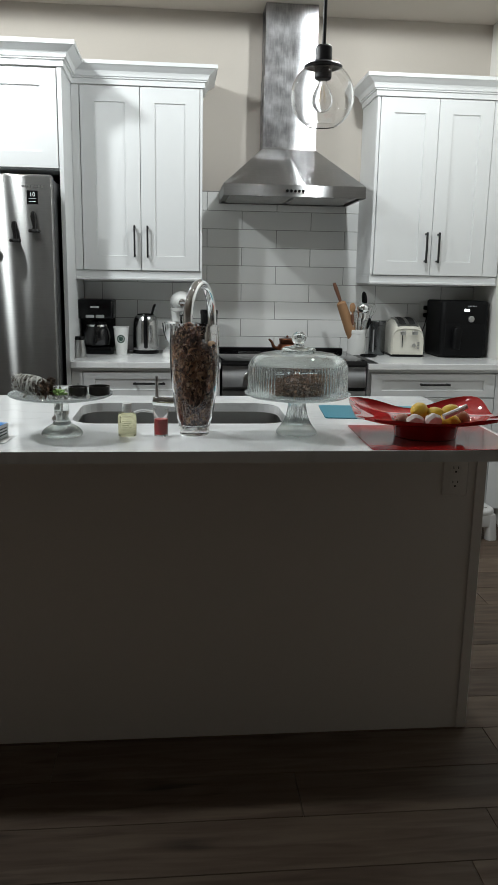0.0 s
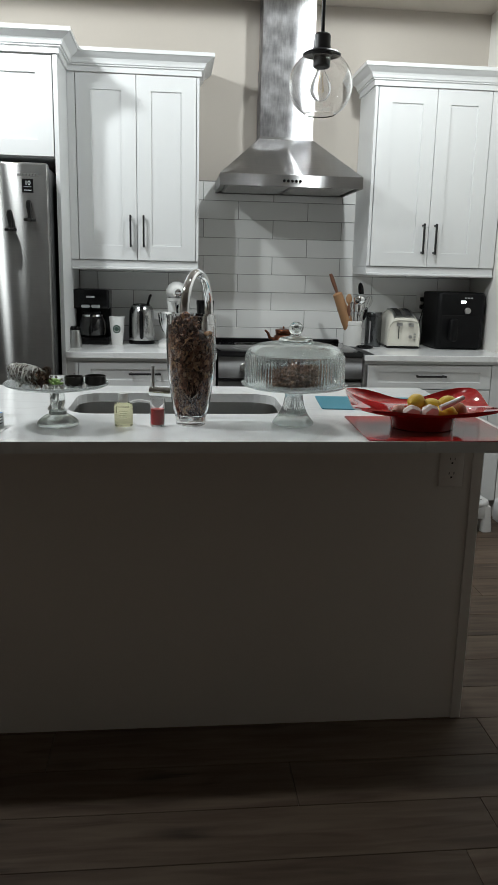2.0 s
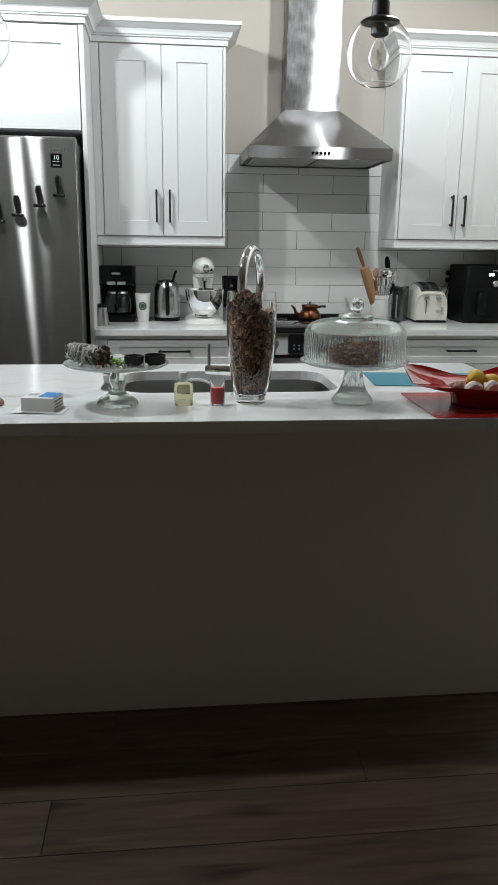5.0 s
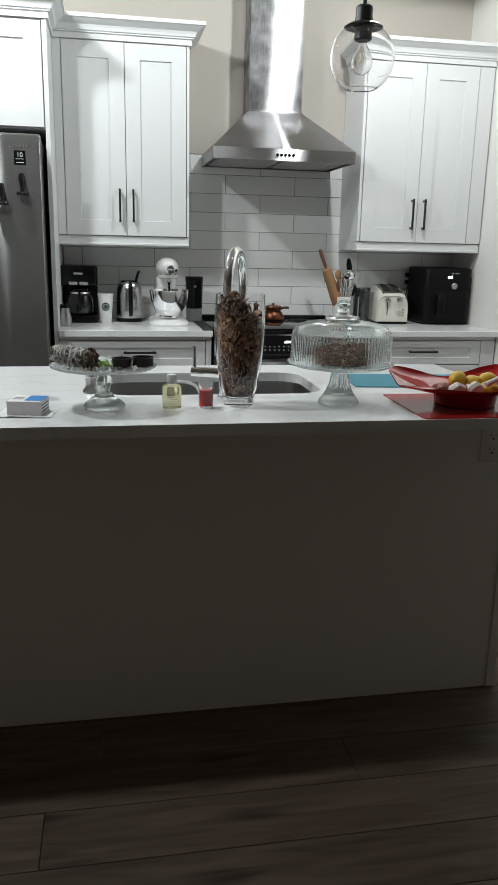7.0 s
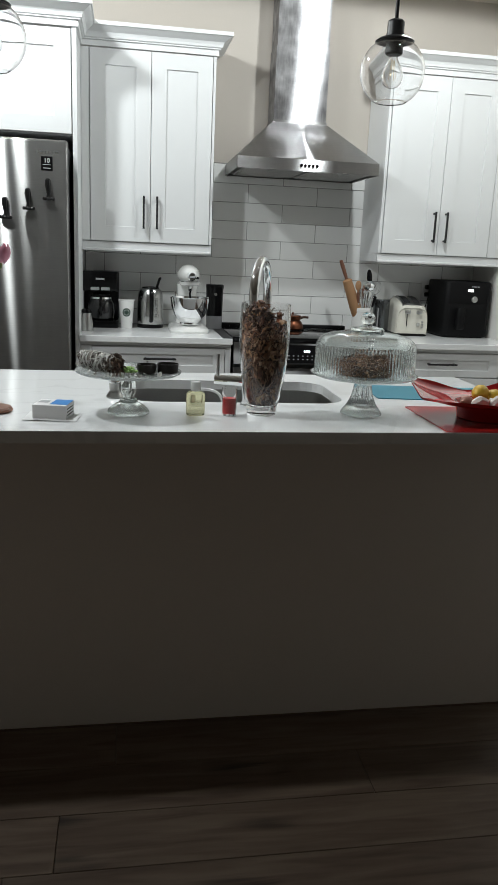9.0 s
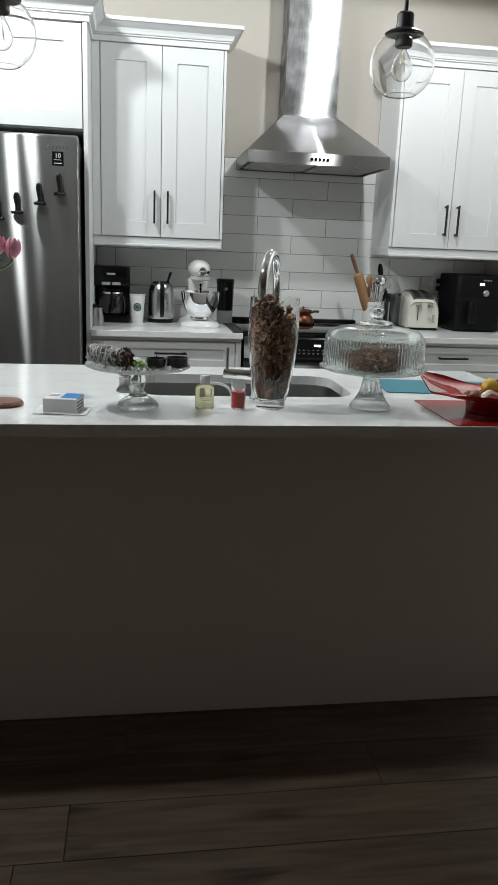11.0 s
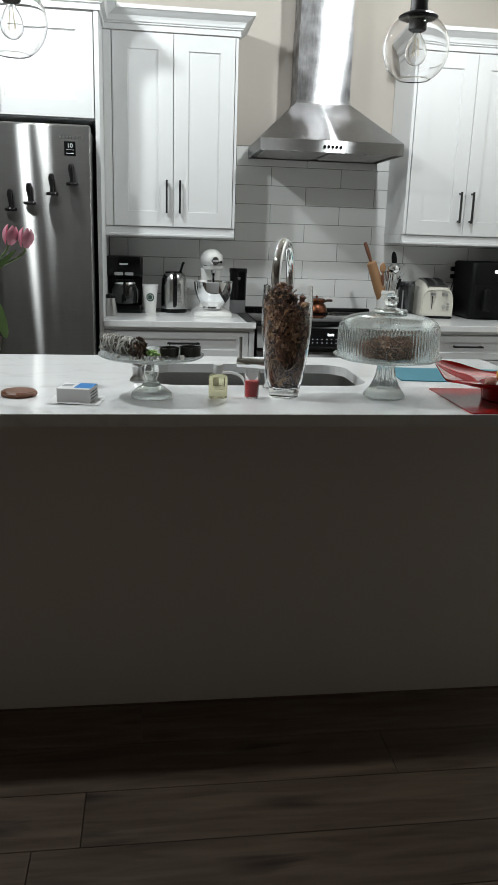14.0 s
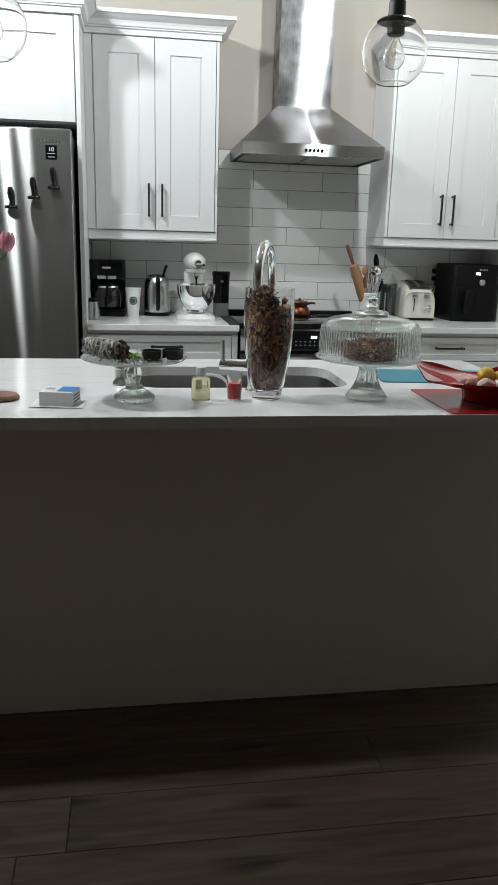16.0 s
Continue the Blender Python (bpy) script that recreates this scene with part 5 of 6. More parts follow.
# coffee maker
cm = thing("coffee_maker", (-0.400, 4.225, CT), "black drip coffee maker with glass carafe", "coffee maker")
part("base", block(0.200, 0.24, 0.040, 0.02), BLACK_PLASTIC, cm)
part("tower", block(0.200, 0.10, 0.262, 0.015, 1.0, 0.038, 0.006, 6, None, (0, 0.065)), BLACK_PLASTIC, cm)
part("brew_head", block(0.204, 0.225, 0.105, 0.02, 1.0, 0.196, 0.008), BLACK_PLASTIC, cm)
CARAFE = material("carafe_glass", (0.012, 0.012, 0.013), 0.04, vary=0.1, scale=10, coat=0.5)
car = part("carafe", lathe([(0.0, 0.042), (0.060, 0.042), (0.069, 0.05), (0.074, 0.085), (0.070, 0.125), (0.056, 0.156), (0.047, 0.166), (0.0, 0.167)], 40, (0.004, -0.045, 0)), CARAFE, cm, "dark glass coffee carafe")
part("carafe_lid", lathe([(0.0, 0.168), (0.047, 0.168), (0.048, 0.180), (0.0, 0.184)], 36, (0.004, -0.045, 0)), BLACK_PLASTIC, car)
part("carafe_band", lathe([(0.0575, 0.153), (0.0590, 0.153), (0.0560, 0.163), (0.0520, 0.163)], 36, (0.004, -0.045, 0), None, True), CHROME, car)
part("carafe_handle", tube(smooth_path([(0.004, -0.092, 0.158), (0.004, -0.128, 0.150), (0.004, -0.132, 0.10), (0.004, -0.108, 0.065)], 6), 0.008, 10), BLACK_PLASTIC, car)
for bx_ in (-0.025, 0.03):
    part("button", box(bx_ - 0.024, bx_ + 0.022, -0.1150, -0.1126, 0.202, 0.218, 0.003), ICON, cm, "pale rocker button")
part("badge", box(-0.022, 0.024, -0.1142, -0.1126, 0.256, 0.266, 0), ICON, cm)
part("level_plate", box(-0.03, 0.04, -0.1165, -0.1146, 0.014, 0.030, 0.002), NICKEL, cm)

# paper cup
pcup = thing("paper_cup", (-0.258, 4.135, CT), "tall white paper coffee cup with dark round emblem", "cup")
CUP = material("cup_paper", (0.76, 0.76, 0.74), 0.5, vary=0.03)
part("cup", lathe([(0.0, 0.004), (0.029, 0.004), (0.029, 0.0), (0.030, 0.0), (0.0425, 0.150), (0.0442, 0.152), (0.0442, 0.155), (0.0415, 0.155), (0.0295, 0.006), (0.0, 0.006)], 48), CUP, pcup)


def cup_patch(r0, r1, zc, n=36):
    """A round or ring-shaped mark lying on the cup's wall, facing the room."""
    bm = bmesh.new()
    rings = []
    for rr in (r0, (r0 + r1) / 2, r1):
        row = []
        for i in range(n):
            a = 2 * math.pi * i / n
            u, z = rr * math.cos(a) + 1e-5, zc + rr * math.sin(a)
            R = 0.030 + 0.0125 * z / 0.150 + 0.0005
            row.append(bm.verts.new((R * math.sin(u / R), -R * math.cos(u / R), z)))
        rings.append(row)
    for a, b in zip(rings, rings[1:]):
        for i in range(n):
            bm.faces.new((a[i], a[(i + 1) % n], b[(i + 1) % n], b[i]))
    return bm


EMBLEM = material("dark_green_print", (0.012, 0.045, 0.03), 0.5)
part("emblem_ring", cup_patch(0.0155, 0.0225, 0.088), EMBLEM, pcup, "dark green printed ring")
part("emblem_disc", cup_patch(0.0, 0.0125, 0.088), EMBLEM, pcup, "dark green printed disc")

# kettle
kt = thing("electric_kettle", (-0.126, 4.225, CT), "brushed steel electric kettle with black handle", "kettle")
KSTEEL = material("kettle_steel", (0.50, 0.50, 0.49), 0.22, 1.0, vary=0.1, scale=20, fine=0.1, fine_scale=80, stretch=(1, 1, 20))
part("base", lathe([(0.0, 0.0), (0.072, 0.0), (0.074, 0.004), (0.074, 0.016), (0.070, 0.020), (0.0, 0.020)], 48), BLACK_PLASTIC, kt)
part("body", lathe([(0.0, 0.021), (0.0715, 0.021), (0.0735, 0.026), (0.0735, 0.07), (0.072, 0.13), (0.069, 0.180), (0.062, 0.205), (0.052, 0.215), (0.0, 0.2155)], 64), KSTEEL, kt)
part("lid", lathe([(0.0, 0.216), (0.049, 0.216), (0.047, 0.222), (0.02, 0.226), (0.0, 0.2265)], 40), BLACK_PLASTIC, kt)
part("lid_lever", tube(smooth_path([(0.035, 0.0, 0.220), (0.043, -0.005, 0.245), (0.050, -0.008, 0.268), (0.058, -0.01, 0.272)], 5), 0.007, 10), BLACK_PLASTIC, kt)
part("handle", tube(smooth_path([(0.003, -0.060, 0.205), (0.004, -0.100, 0.195), (0.004, -0.106, 0.13), (0.004, -0.098, 0.06), (0.003, -0.072, 0.042)], 7), 0.0115, 14), BLACK_PLASTIC, kt)
part("spout", lathe([(0.022, 0.196), (0.030, 0.21), (0.0, 0.2115)], 24, (-0.004, 0.05, 0)), KSTEEL, kt)

# stand mixer
mx = thing("stand_mixer", (0.076, 4.010, CT), "white stand mixer with polished steel bowl", "stand mixer")
part("foot", loft([[(x, y + 0.07, 0.0) for x, y in rounded_rect(0.205, 0.36, 0.085, 8)], [(x, y + 0.07, 0.012) for x, y in rounded_rect(0.212, 0.366, 0.09, 8)], [(x, y + 0.07, 0.026) for x, y in rounded_rect(0.200, 0.35, 0.085, 8)], [(x, y + 0.07, 0.036) for x, y in rounded_rect(0.160, 0.31, 0.07, 8)]]), WHITE_GLOSS, mx)
part("column", loft([[(x, y + 0.185, z) for x, y in rounded_rect(w_, d_, 0.04, 6)] for z, w_, d_ in ((0.03, 0.13, 0.11), (0.08, 0.105, 0.10), (0.16, 0.10, 0.10), (0.25, 0.115, 0.12))]), WHITE_GLOSS, mx)
head = bmesh.new()
loops = []
for i in range(15):
    t = i / 14
    y = -0.075 + 0.355 * t
    k = math.sin(math.pi * min(max(0.03 + 0.94 * t, 0), 1)) ** 0.35
    k *= 1.0 if t < 0.6 else 1.0
    loops.append([(0.060 * k * math.cos(2 * math.pi * j / 36), y, 0.298 + (0.055 if math.sin(2 * math.pi * j / 36) > 0 else 0.047) * k * math.sin(2 * math.pi * j / 36)) for j in range(36)])
loft(loops, head)
part("motor_head", head, WHITE_GLOSS, mx)
band = bmesh.new()
part("trim_band", loft([[(0.0612 * math.cos(2 * math.pi * j / 40), 0.05 + 0.118 * math.sin(2 * math.pi * j / 40), z) for j in range(40)] for z in (0.262, 0.270)]), CHROME, mx, "polished steel trim band")
part("lower_head", loft([[(r * math.cos(2 * math.pi * j / 36), 0.03 + 1.7 * r * math.sin(2 * math.pi * j / 36), z) for j in range(36)] for z, r in ((0.246, 0.045), (0.252, 0.056), (0.268, 0.0595))]), WHITE_GLOSS, mx)
hub = lathe([(0.0, 0.020), (0.017, 0.020), (0.021, 0.016), (0.022, 0.0)], 28)
bmesh.ops.rotate(hub, verts=hub.verts[:], cent=(0, 0, 0), matrix=Matrix.Rotation(radians(90), 3, "X"))
bmesh.ops.translate(hub, verts=hub.verts[:], vec=(0.004, -0.066, 0.296))
hubp = part("attachment_hub", hub, CHROME, mx, "round polished hub cover")
part("hub_mark", box(-0.009, 0.017, -0.0875, -0.0862, 0.292, 0.300, 0), ICON, hubp)
part("hub_knob", tube([(0.026, -0.062, 0.290), (0.040, -0.064, 0.292)], 0.006, 10), BLACK_PLASTIC, mx)
part("beater_shaft", lathe([(0.0, 0.247), (0.012, 0.247), (0.011, 0.225), (0.006, 0.215), (0.006, 0.12), (0.0, 0.119)], 20, (0, -0.02, 0)), CHROME, mx)
BOWLP = [(0.0005, 0.044), (0.048, 0.044), (0.052, 0.048), (0.050, 0.056), (0.062, 0.068), (0.085, 0.098), (0.099, 0.138), (0.1045, 0.186), (0.107, 0.188)]
bw = part("bowl", lathe(BOWLP + [(0.104, 0.1885), (0.1030, 0.186), (0.0975, 0.138), (0.0835, 0.10), (0.060, 0.07), (0.0005, 0.062)], 64, (0, -0.02, 0), None, True), CHROME, mx, "polished steel mixing bowl")

# portable blender
pbld = thing("portable_blender", (0.236, 4.225, CT), "black personal blender with clear lower cup", "blender")
SMOKE = material("smoked_plastic", (0.25, 0.25, 0.26), 0.12, vary=0.1, scale=20)
part("cup", lathe([(0.0, 0.0), (0.043, 0.0), (0.045, 0.004), (0.046, 0.075), (0.0, 0.0755)], 36), SMOKE, pbld)
part("body", lathe([(0.0, 0.076), (0.045, 0.076), (0.046, 0.08), (0.049, 0.225), (0.051, 0.228), (0.051, 0.246), (0.047, 0.250), (0.0, 0.2505)], 40), BLACK_PLASTIC, pbld)
part("button", box(-0.008, 0.008, -0.0515, -0.0485, 0.19, 0.204, 0.003), NICKEL, pbld)

# copper kettle on the cooktop
COPPER = material("copper", (0.17, 0.065, 0.036), 0.34, 1.0, vary=0.4, scale=20, rough_vary=0.2)
ck = thing("copper_kettle", (0.690, 4.20, 0.925), "small copper kettle on the cooktop", "kettle")
part("body", lathe([(0.0, 0.0), (0.058, 0.0), (0.064, 0.008), (0.063, 0.024), (0.052, 0.046), (0.040, 0.056), (0.0, 0.057)], 48), COPPER, ck)
part("neck", lathe([(0.0, 0.057), (0.046, 0.057), (0.047, 0.074), (0.0, 0.0745)], 40), COPPER, ck)
part("lid", lathe([(0.0, 0.075), (0.050, 0.075), (0.048, 0.081), (0.02, 0.087), (0.0, 0.0875)], 40), COPPER, ck)
part("lid_knob", ball(0.007, (0, 0, 0.093)), COPPER, ck)
part("spout", tube(smooth_path([(-0.052, -0.01, 0.022), (-0.080, -0.014, 0.034), (-0.092, -0.016, 0.060), (-0.110, -0.018, 0.078)], 6), 0.008, 12, None, [0.012 - 0.007 * i / 18 for i in range(19)]), COPPER, ck)
part("handle", tube(smooth_path([(0.045, 0, 0.066), (0.065, 0, 0.072), (0.092, 0.0, 0.071)], 5), 0.007, 12), material("dark_wood", (0.06, 0.03, 0.018), 0.5, vary=0.3, scale=20), ck, "dark turned wooden handle")

# utensil crock
cr = thing("utensil_crock", (1.098, 4.20, CT), "white ceramic crock of kitchen utensils", "crock")
part("jar", lathe([(0.0, 0.0), (0.050, 0.0), (0.053, 0.004), (0.053, 0.125), (0.0555, 0.128), (0.0555, 0.146), (0.053, 0.149), (0.050, 0.146), (0.049, 0.012), (0.0, 0.010)], 48), CERAMIC, cr)
BEECH = material("beech_wood", (0.36, 0.20, 0.10), 0.55, vary=0.25, scale=10, fine=0.15, fine_scale=60, stretch=(1, 1, 0.15))
DKWOOD = material("reddish_handle", (0.17, 0.075, 0.045), 0.5, vary=0.2, scale=12)


def utensil(name, at, label, category):
    return thing(name, at, label, category, "utensils in the crock")


u = utensil("rolling_pin", (1.098, 4.20, CT + 0.012), "beech rolling pin leaning in the crock", "rolling pin")
a0, a1 = Vector((0.016, 0.0, 0.0)), Vector((-0.150, -0.02, 0.400))
dv = a1 - a0
part("barrel", tube([a0, a0 + dv * 0.35, a0 + dv * 0.72, a0 + dv * 0.74], 0.0205, 20, None, [0.030, 0.033, 0.027, 0.015]), BEECH, u)
part("grip", tube([a0 + dv * 0.74, a0 + dv * 0.80, a0 + dv * 0.92, a0 + dv], 0.010, 14, None, [0.008, 0.010, 0.0115, 0.009]), DKWOOD, u, "reddish turned grip")
u = utensil("cooking_spoon", (1.112, 4.22, CT + 0.012), "black nylon cooking spoon in the crock", "spoon")
part("stem", tube([(0, 0, 0), (0.022, 0.01, 0.27)], 0.005, 10), BLACK_PLASTIC, u)
sp = ball(0.03, (0.030, 0.012, 0.312), (0.55, 0.22, 1.45), 3, None, 0, Euler((0, radians(-8), 0)).to_matrix())
part("spoon_bowl", sp, BLACK_PLASTIC, u)
u = utensil("ladle", (1.10, 4.17, CT + 0.012), "polished steel ladle in the crock", "ladle")
part("stem", tube([(0, 0, 0), (0.010, -0.012, 0.235)], 0.004, 10), CHROME, u)
part("cup", ball(0.036, (0.016, -0.030, 0.262), (1.0, 0.75, 0.85), 3), CHROME, u)
u = utensil("serving_fork", (1.085, 4.18, CT + 0.012), "polished steel serving fork in the crock", "fork")
part("stem", tube([(0, 0, 0), (0.0, -0.01, 0.19)], 0.004, 10), CHROME, u)
for i in range(4):
    part("tine", tube([(-0.012 + 0.008 * i, -0.011, 0.19), (-0.015 + 0.010 * i, -0.014, 0.235)], 0.0022, 8), CHROME, u)
u = utensil("whisk", (1.115, 4.20, CT + 0.012), "steel wire whisk in the crock", "whisk")
part("stem", tube([(0.0, 0, 0), (0.046, 0.0, 0.19)], 0.006, 10), CHROME, u)
for i in range(5):
    a = math.pi * i / 5
    dx, dy = math.cos(a) * 0.024, math.sin(a) * 0.024
    part("wire", tube(smooth_path([(0.046, 0, 0.19), (0.060 + dx, dy, 0.235), (0.070 + dx * 0.9, dy * 0.9, 0.265), (0.076, 0, 0.285), (0.070 - dx * 0.9, -dy * 0.9, 0.265), (0.060 - dx, -dy, 0.235), (0.046, 0, 0.19)], 5), 0.0009, 6), CHROME, u)
u = utensil("wooden_spoon", (1.075, 4.19, CT + 0.012), "plain wooden spoon in the crock", "spoon")
part("stem", tube([(0, 0, 0), (-0.012, -0.01, 0.24)], 0.0055, 10), BEECH, u)
part("spoon_bowl", ball(0.024, (-0.0135, -0.012, 0.262), (0.75, 0.3, 1.2), 3), BEECH, u)
for k, (dx, dy) in enumerate(((0.018, -0.018), (-0.006, 0.02), (0.028, 0.006))):
    u = utensil("spatula", (1.098 + dx * 0.6, 4.20 + dy * 0.6, CT + 0.012), "polished steel spatula in the crock", "spatula")
    part("stem", tube([(0, 0, 0), (dx, dy, 0.20)], 0.004, 10), CHROME, u)
    part("blade", loft([[(dx + x, dy + y, 0.20 + z) for x, y in rounded_rect(w_, 0.003, 0.0014, 3)] for z, w_ in ((-0.01, 0.012), (0.005, 0.026), (0.045, 0.032))]), CHROME, u)

for k, (dx, dy, hh) in enumerate(((-0.022, -0.022, 0.225), (0.034, -0.024, 0.205), (0.008, 0.026, 0.245), (0.044, 0.012, 0.215))):
    u = utensil("server", (1.098 + dx * 0.5, 4.20 + dy * 0.5, CT + 0.012), "dark-handled steel server in the crock", "spatula")
    part("stem", tube([(0, 0, 0), (dx, dy, hh - 0.06)], 0.0045, 10), NICKEL, u)
    part("grip", tube([(dx, dy, hh - 0.06), (dx * 1.2, dy * 1.2, hh - 0.03), (dx * 1.4, dy * 1.4, hh)], 0.008, 12, None, [0.006, 0.0095, 0.007]), (DKWOOD, BLACK_PLASTIC)[k % 2], u, "turned grip")

# strips that cover the gaps between the range and the worktops
GAP_RUBBER = material("black_silicone", (0.014, 0.014, 0.015), 0.45, vary=0.2, scale=30)
for ga, gb in ((0.229, 0.2795), (1.0620, 1.110)):
    single("gap_cover", box(ga, gb, 3.735, 4.355, CT + 0.0006, CT + 0.0046, 0.0015), GAP_RUBBER, "black silicone gap cover strip beside the range", "gap cover", group="stove gap covers")

# spoon rest
single("spoon_rest", lathe([(0.0, 0.0), (0.040, 0.0), (0.048, 0.006), (0.050, 0.013), (0.047, 0.013), (0.040, 0.007), (0.0, 0.004)], 40), BLACK_PLASTIC, "shallow black spoon rest on the worktop", "spoon rest", (1.150, 4.10, CT))

# canister
cn = thing("canister", (1.226, 4.225, CT), "dark grey metal canister with lid", "canister")
CANM = material("dark_grey_metal", (0.10, 0.105, 0.108), 0.25, 0.8, vary=0.15, scale=15)
part("body", lathe([(0.0, 0.0), (0.046, 0.0), (0.048, 0.004), (0.048, 0.175), (0.0, 0.176)], 44), CANM, cn)
part("lid", lathe([(0.0, 0.1765), (0.0495, 0.1765), (0.0495, 0.194), (0.046, 0.199), (0.0, 0.200)], 44), CANM, cn)
part("window_strip", box(-0.034, -0.026, -0.0405, -0.036, 0.02, 0.15, 0.001), SMOKE, cn)

# toaster
ts = thing("toaster", (1.388, 4.235, CT), "cream two-slot toaster with chrome top", "toaster", rz=-4)
ts.scale = (0.94, 1.0, 1.0)
CREAM = material("cream_enamel", (0.70, 0.68, 0.60), 0.22, vary=0.04, scale=12, coat=0.3)
sec = []
for i in range(21):
    a = math.pi * i / 20
    sec.append((-0.100 * (abs(math.cos(a)) ** 0.45) * (1 if math.cos(a) < 0 else -1) * -1, 0.012 + 0.204 * (math.sin(a) ** 0.42)))
body = bmesh.new()
loops = []
for yy, k, hh in ((-0.122, 0.93, 0.70), (-0.128, 0.965, 0.735), (-0.118, 1.0, 0.79), (-0.09, 1.0, 0.86), (-0.04, 1.0, 0.94), (0.02, 1.0, 0.985), (0.08, 1.0, 1.0), (0.12, 1.0, 0.98), (0.128, 0.965, 0.95), (0.122, 0.93, 0.92)):
    loops.append([(x * k, yy, 0.012 + (z - 0.012) * hh) for x, z in sec])
loft(loops, body)
part("shell", body, CREAM, ts)
part("base", block(0.206, 0.262, 0.014, 0.03, 1.0, 0.0, 0.003), BLACK_PLASTIC, ts)


def toaster_top(y):
    """Height of the toaster's sloping top at y."""
    ys = (-0.118, -0.09, -0.04, 0.02, 0.08, 0.12)
    return 0.012 + 0.204 * float(np.interp(y, ys, (0.79, 0.86, 0.94, 0.985, 1.0, 0.98)))


part("top_plate", loft([[(x, y, toaster_top(y) + dz) for x, dz in ((-0.064, -0.006), (0.064, -0.006), (0.062, 0.003), (-0.062, 0.003))] for y in np.linspace(-0.112, 0.112, 12)]), NICKEL, ts, "steel top plate")
for sx in (-0.030, 0.030):
    part("slot", loft([[(sx + x, y, toaster_top(y) + dz) for x, dz in ((-0.019, 0.0), (0.019, 0.0), (0.019, 0.0042), (-0.019, 0.0042))] for y in np.linspace(-0.095, 0.092, 12)]), RUBBER, ts, "dark bread slot")
for sx in (-0.034, 0.038):
    part("lever", block(0.034, 0.022, 0.022, 0.006, 1.0, 0.128, 0.004, 4, None, (sx, -0.136)), NICKEL, ts, "chrome lever")
part("lever_track", box(-0.037, -0.032, -0.1290, -0.1272, 0.055, 0.135, 0), RUBBER, ts)
dial = lathe([(0.0, 0.010), (0.010, 0.010), (0.012, 0.006), (0.012, 0.0)], 24)
bmesh.ops.rotate(dial, verts=dial.verts[:], cent=(0, 0, 0), matrix=Matrix.Rotation(radians(90), 3, "X"))
bmesh.ops.translate(dial, verts=dial.verts[:], vec=(0.036, -0.1275, 0.068))
part("dial", dial, CHROME, ts, "chrome browning dial")
for dz in (0.052, 0.068, 0.084):
    part("button", box(0.058, 0.072, -0.1295, -0.1265, dz - 0.004, dz + 0.004, 0.001), NICKEL, ts)

# air fryer
AFB = material("air_fryer_black", (0.003, 0.003, 0.0034), 0.5, spec=0.2, vary=0.1, scale=20, bump=0.05, bump_scale=500)
af = thing("air_fryer", (1.699, 4.225, CT), "large black air fryer with silver dial and lit display", "air fryer")
part("body", block(0.282, 0.30, 0.318, 0.034, 1.0, 0.006, 0.010, 8), AFB, af)
part("foot_ring", block(0.256, 0.26, 0.008, 0.034, 1.0, 0.0, 0.002), RUBBER, af)
part("drawer", block(0.236, 0.02, 0.185, 0.008, 1.0, 0.012, 0.004, 4, None, (0, -0.143)), AFB, af)
part("drawer_handle", block(0.050, 0.05, 0.13, 0.02, 1.0, 0.050, 0.012, 6, None, (-0.055, -0.178)), AFB, af, "black upright drawer handle")
dial = lathe([(0.0, 0.014), (0.015, 0.014), (0.018, 0.011), (0.018, 0.0)], 32)
bmesh.ops.rotate(dial, verts=dial.verts[:], cent=(0, 0, 0), matrix=Matrix.Rotation(radians(90), 3, "X"))
bmesh.ops.translate(dial, verts=dial.verts[:], vec=(0.032, -0.149, 0.223))
part("dial", dial, NICKEL, af, "silver control dial")
AFD = material("bright_display", (0.02, 0.02, 0.02), 0.3, emit=(0.9, 0.95, 1.0, 6.0))
for i in range(3):
    part("display_digit", box(-0.008 + i * 0.010, 0.0005 + i * 0.010, -0.1512, -0.1498, 0.266, 0.279, 0), AFD, af, "lit white digit")
for i in range(6):
    part("brand_bar", box(0.012 + i * 0.0085, 0.0165 + i * 0.0085, -0.1510, -0.1498, 0.2915, 0.2985, 0), ICON, af)

# wall outlet with plugs
wo = thing("wall_outlet", (1.565, 4.3995, 1.165), "white wall outlet with plugged-in black leads", "outlet")
part("plate", box(-0.036, 0.036, -0.006, 0.0, -0.058, 0.058, 0.0015), WHITE_GLOSS, wo)
for dz in (0.022, -0.022):
    part("plug", box(-0.016, 0.014, -0.034, -0.006, dz - 0.013, dz + 0.013, 0.004), BLACK_PLASTIC, wo, "black moulded plug")
part("lead", tube(smooth_path([(-0.001, -0.034, 0.022), (-0.006, -0.06, 0.0), (-0.02, -0.065, -0.08), (-0.045, -0.05, -0.17), (-0.06, -0.04, -0.245)], 6), 0.003, 8), BLACK_PLASTIC, wo, "thin black lead")
part("lead", tube(smooth_path([(-0.001, -0.034, -0.022), (0.004, -0.05, -0.05), (0.01, -0.045, -0.14), (0.02, -0.04, -0.245)], 6), 0.003, 8), BLACK_PLASTIC, wo, "thin black lead")

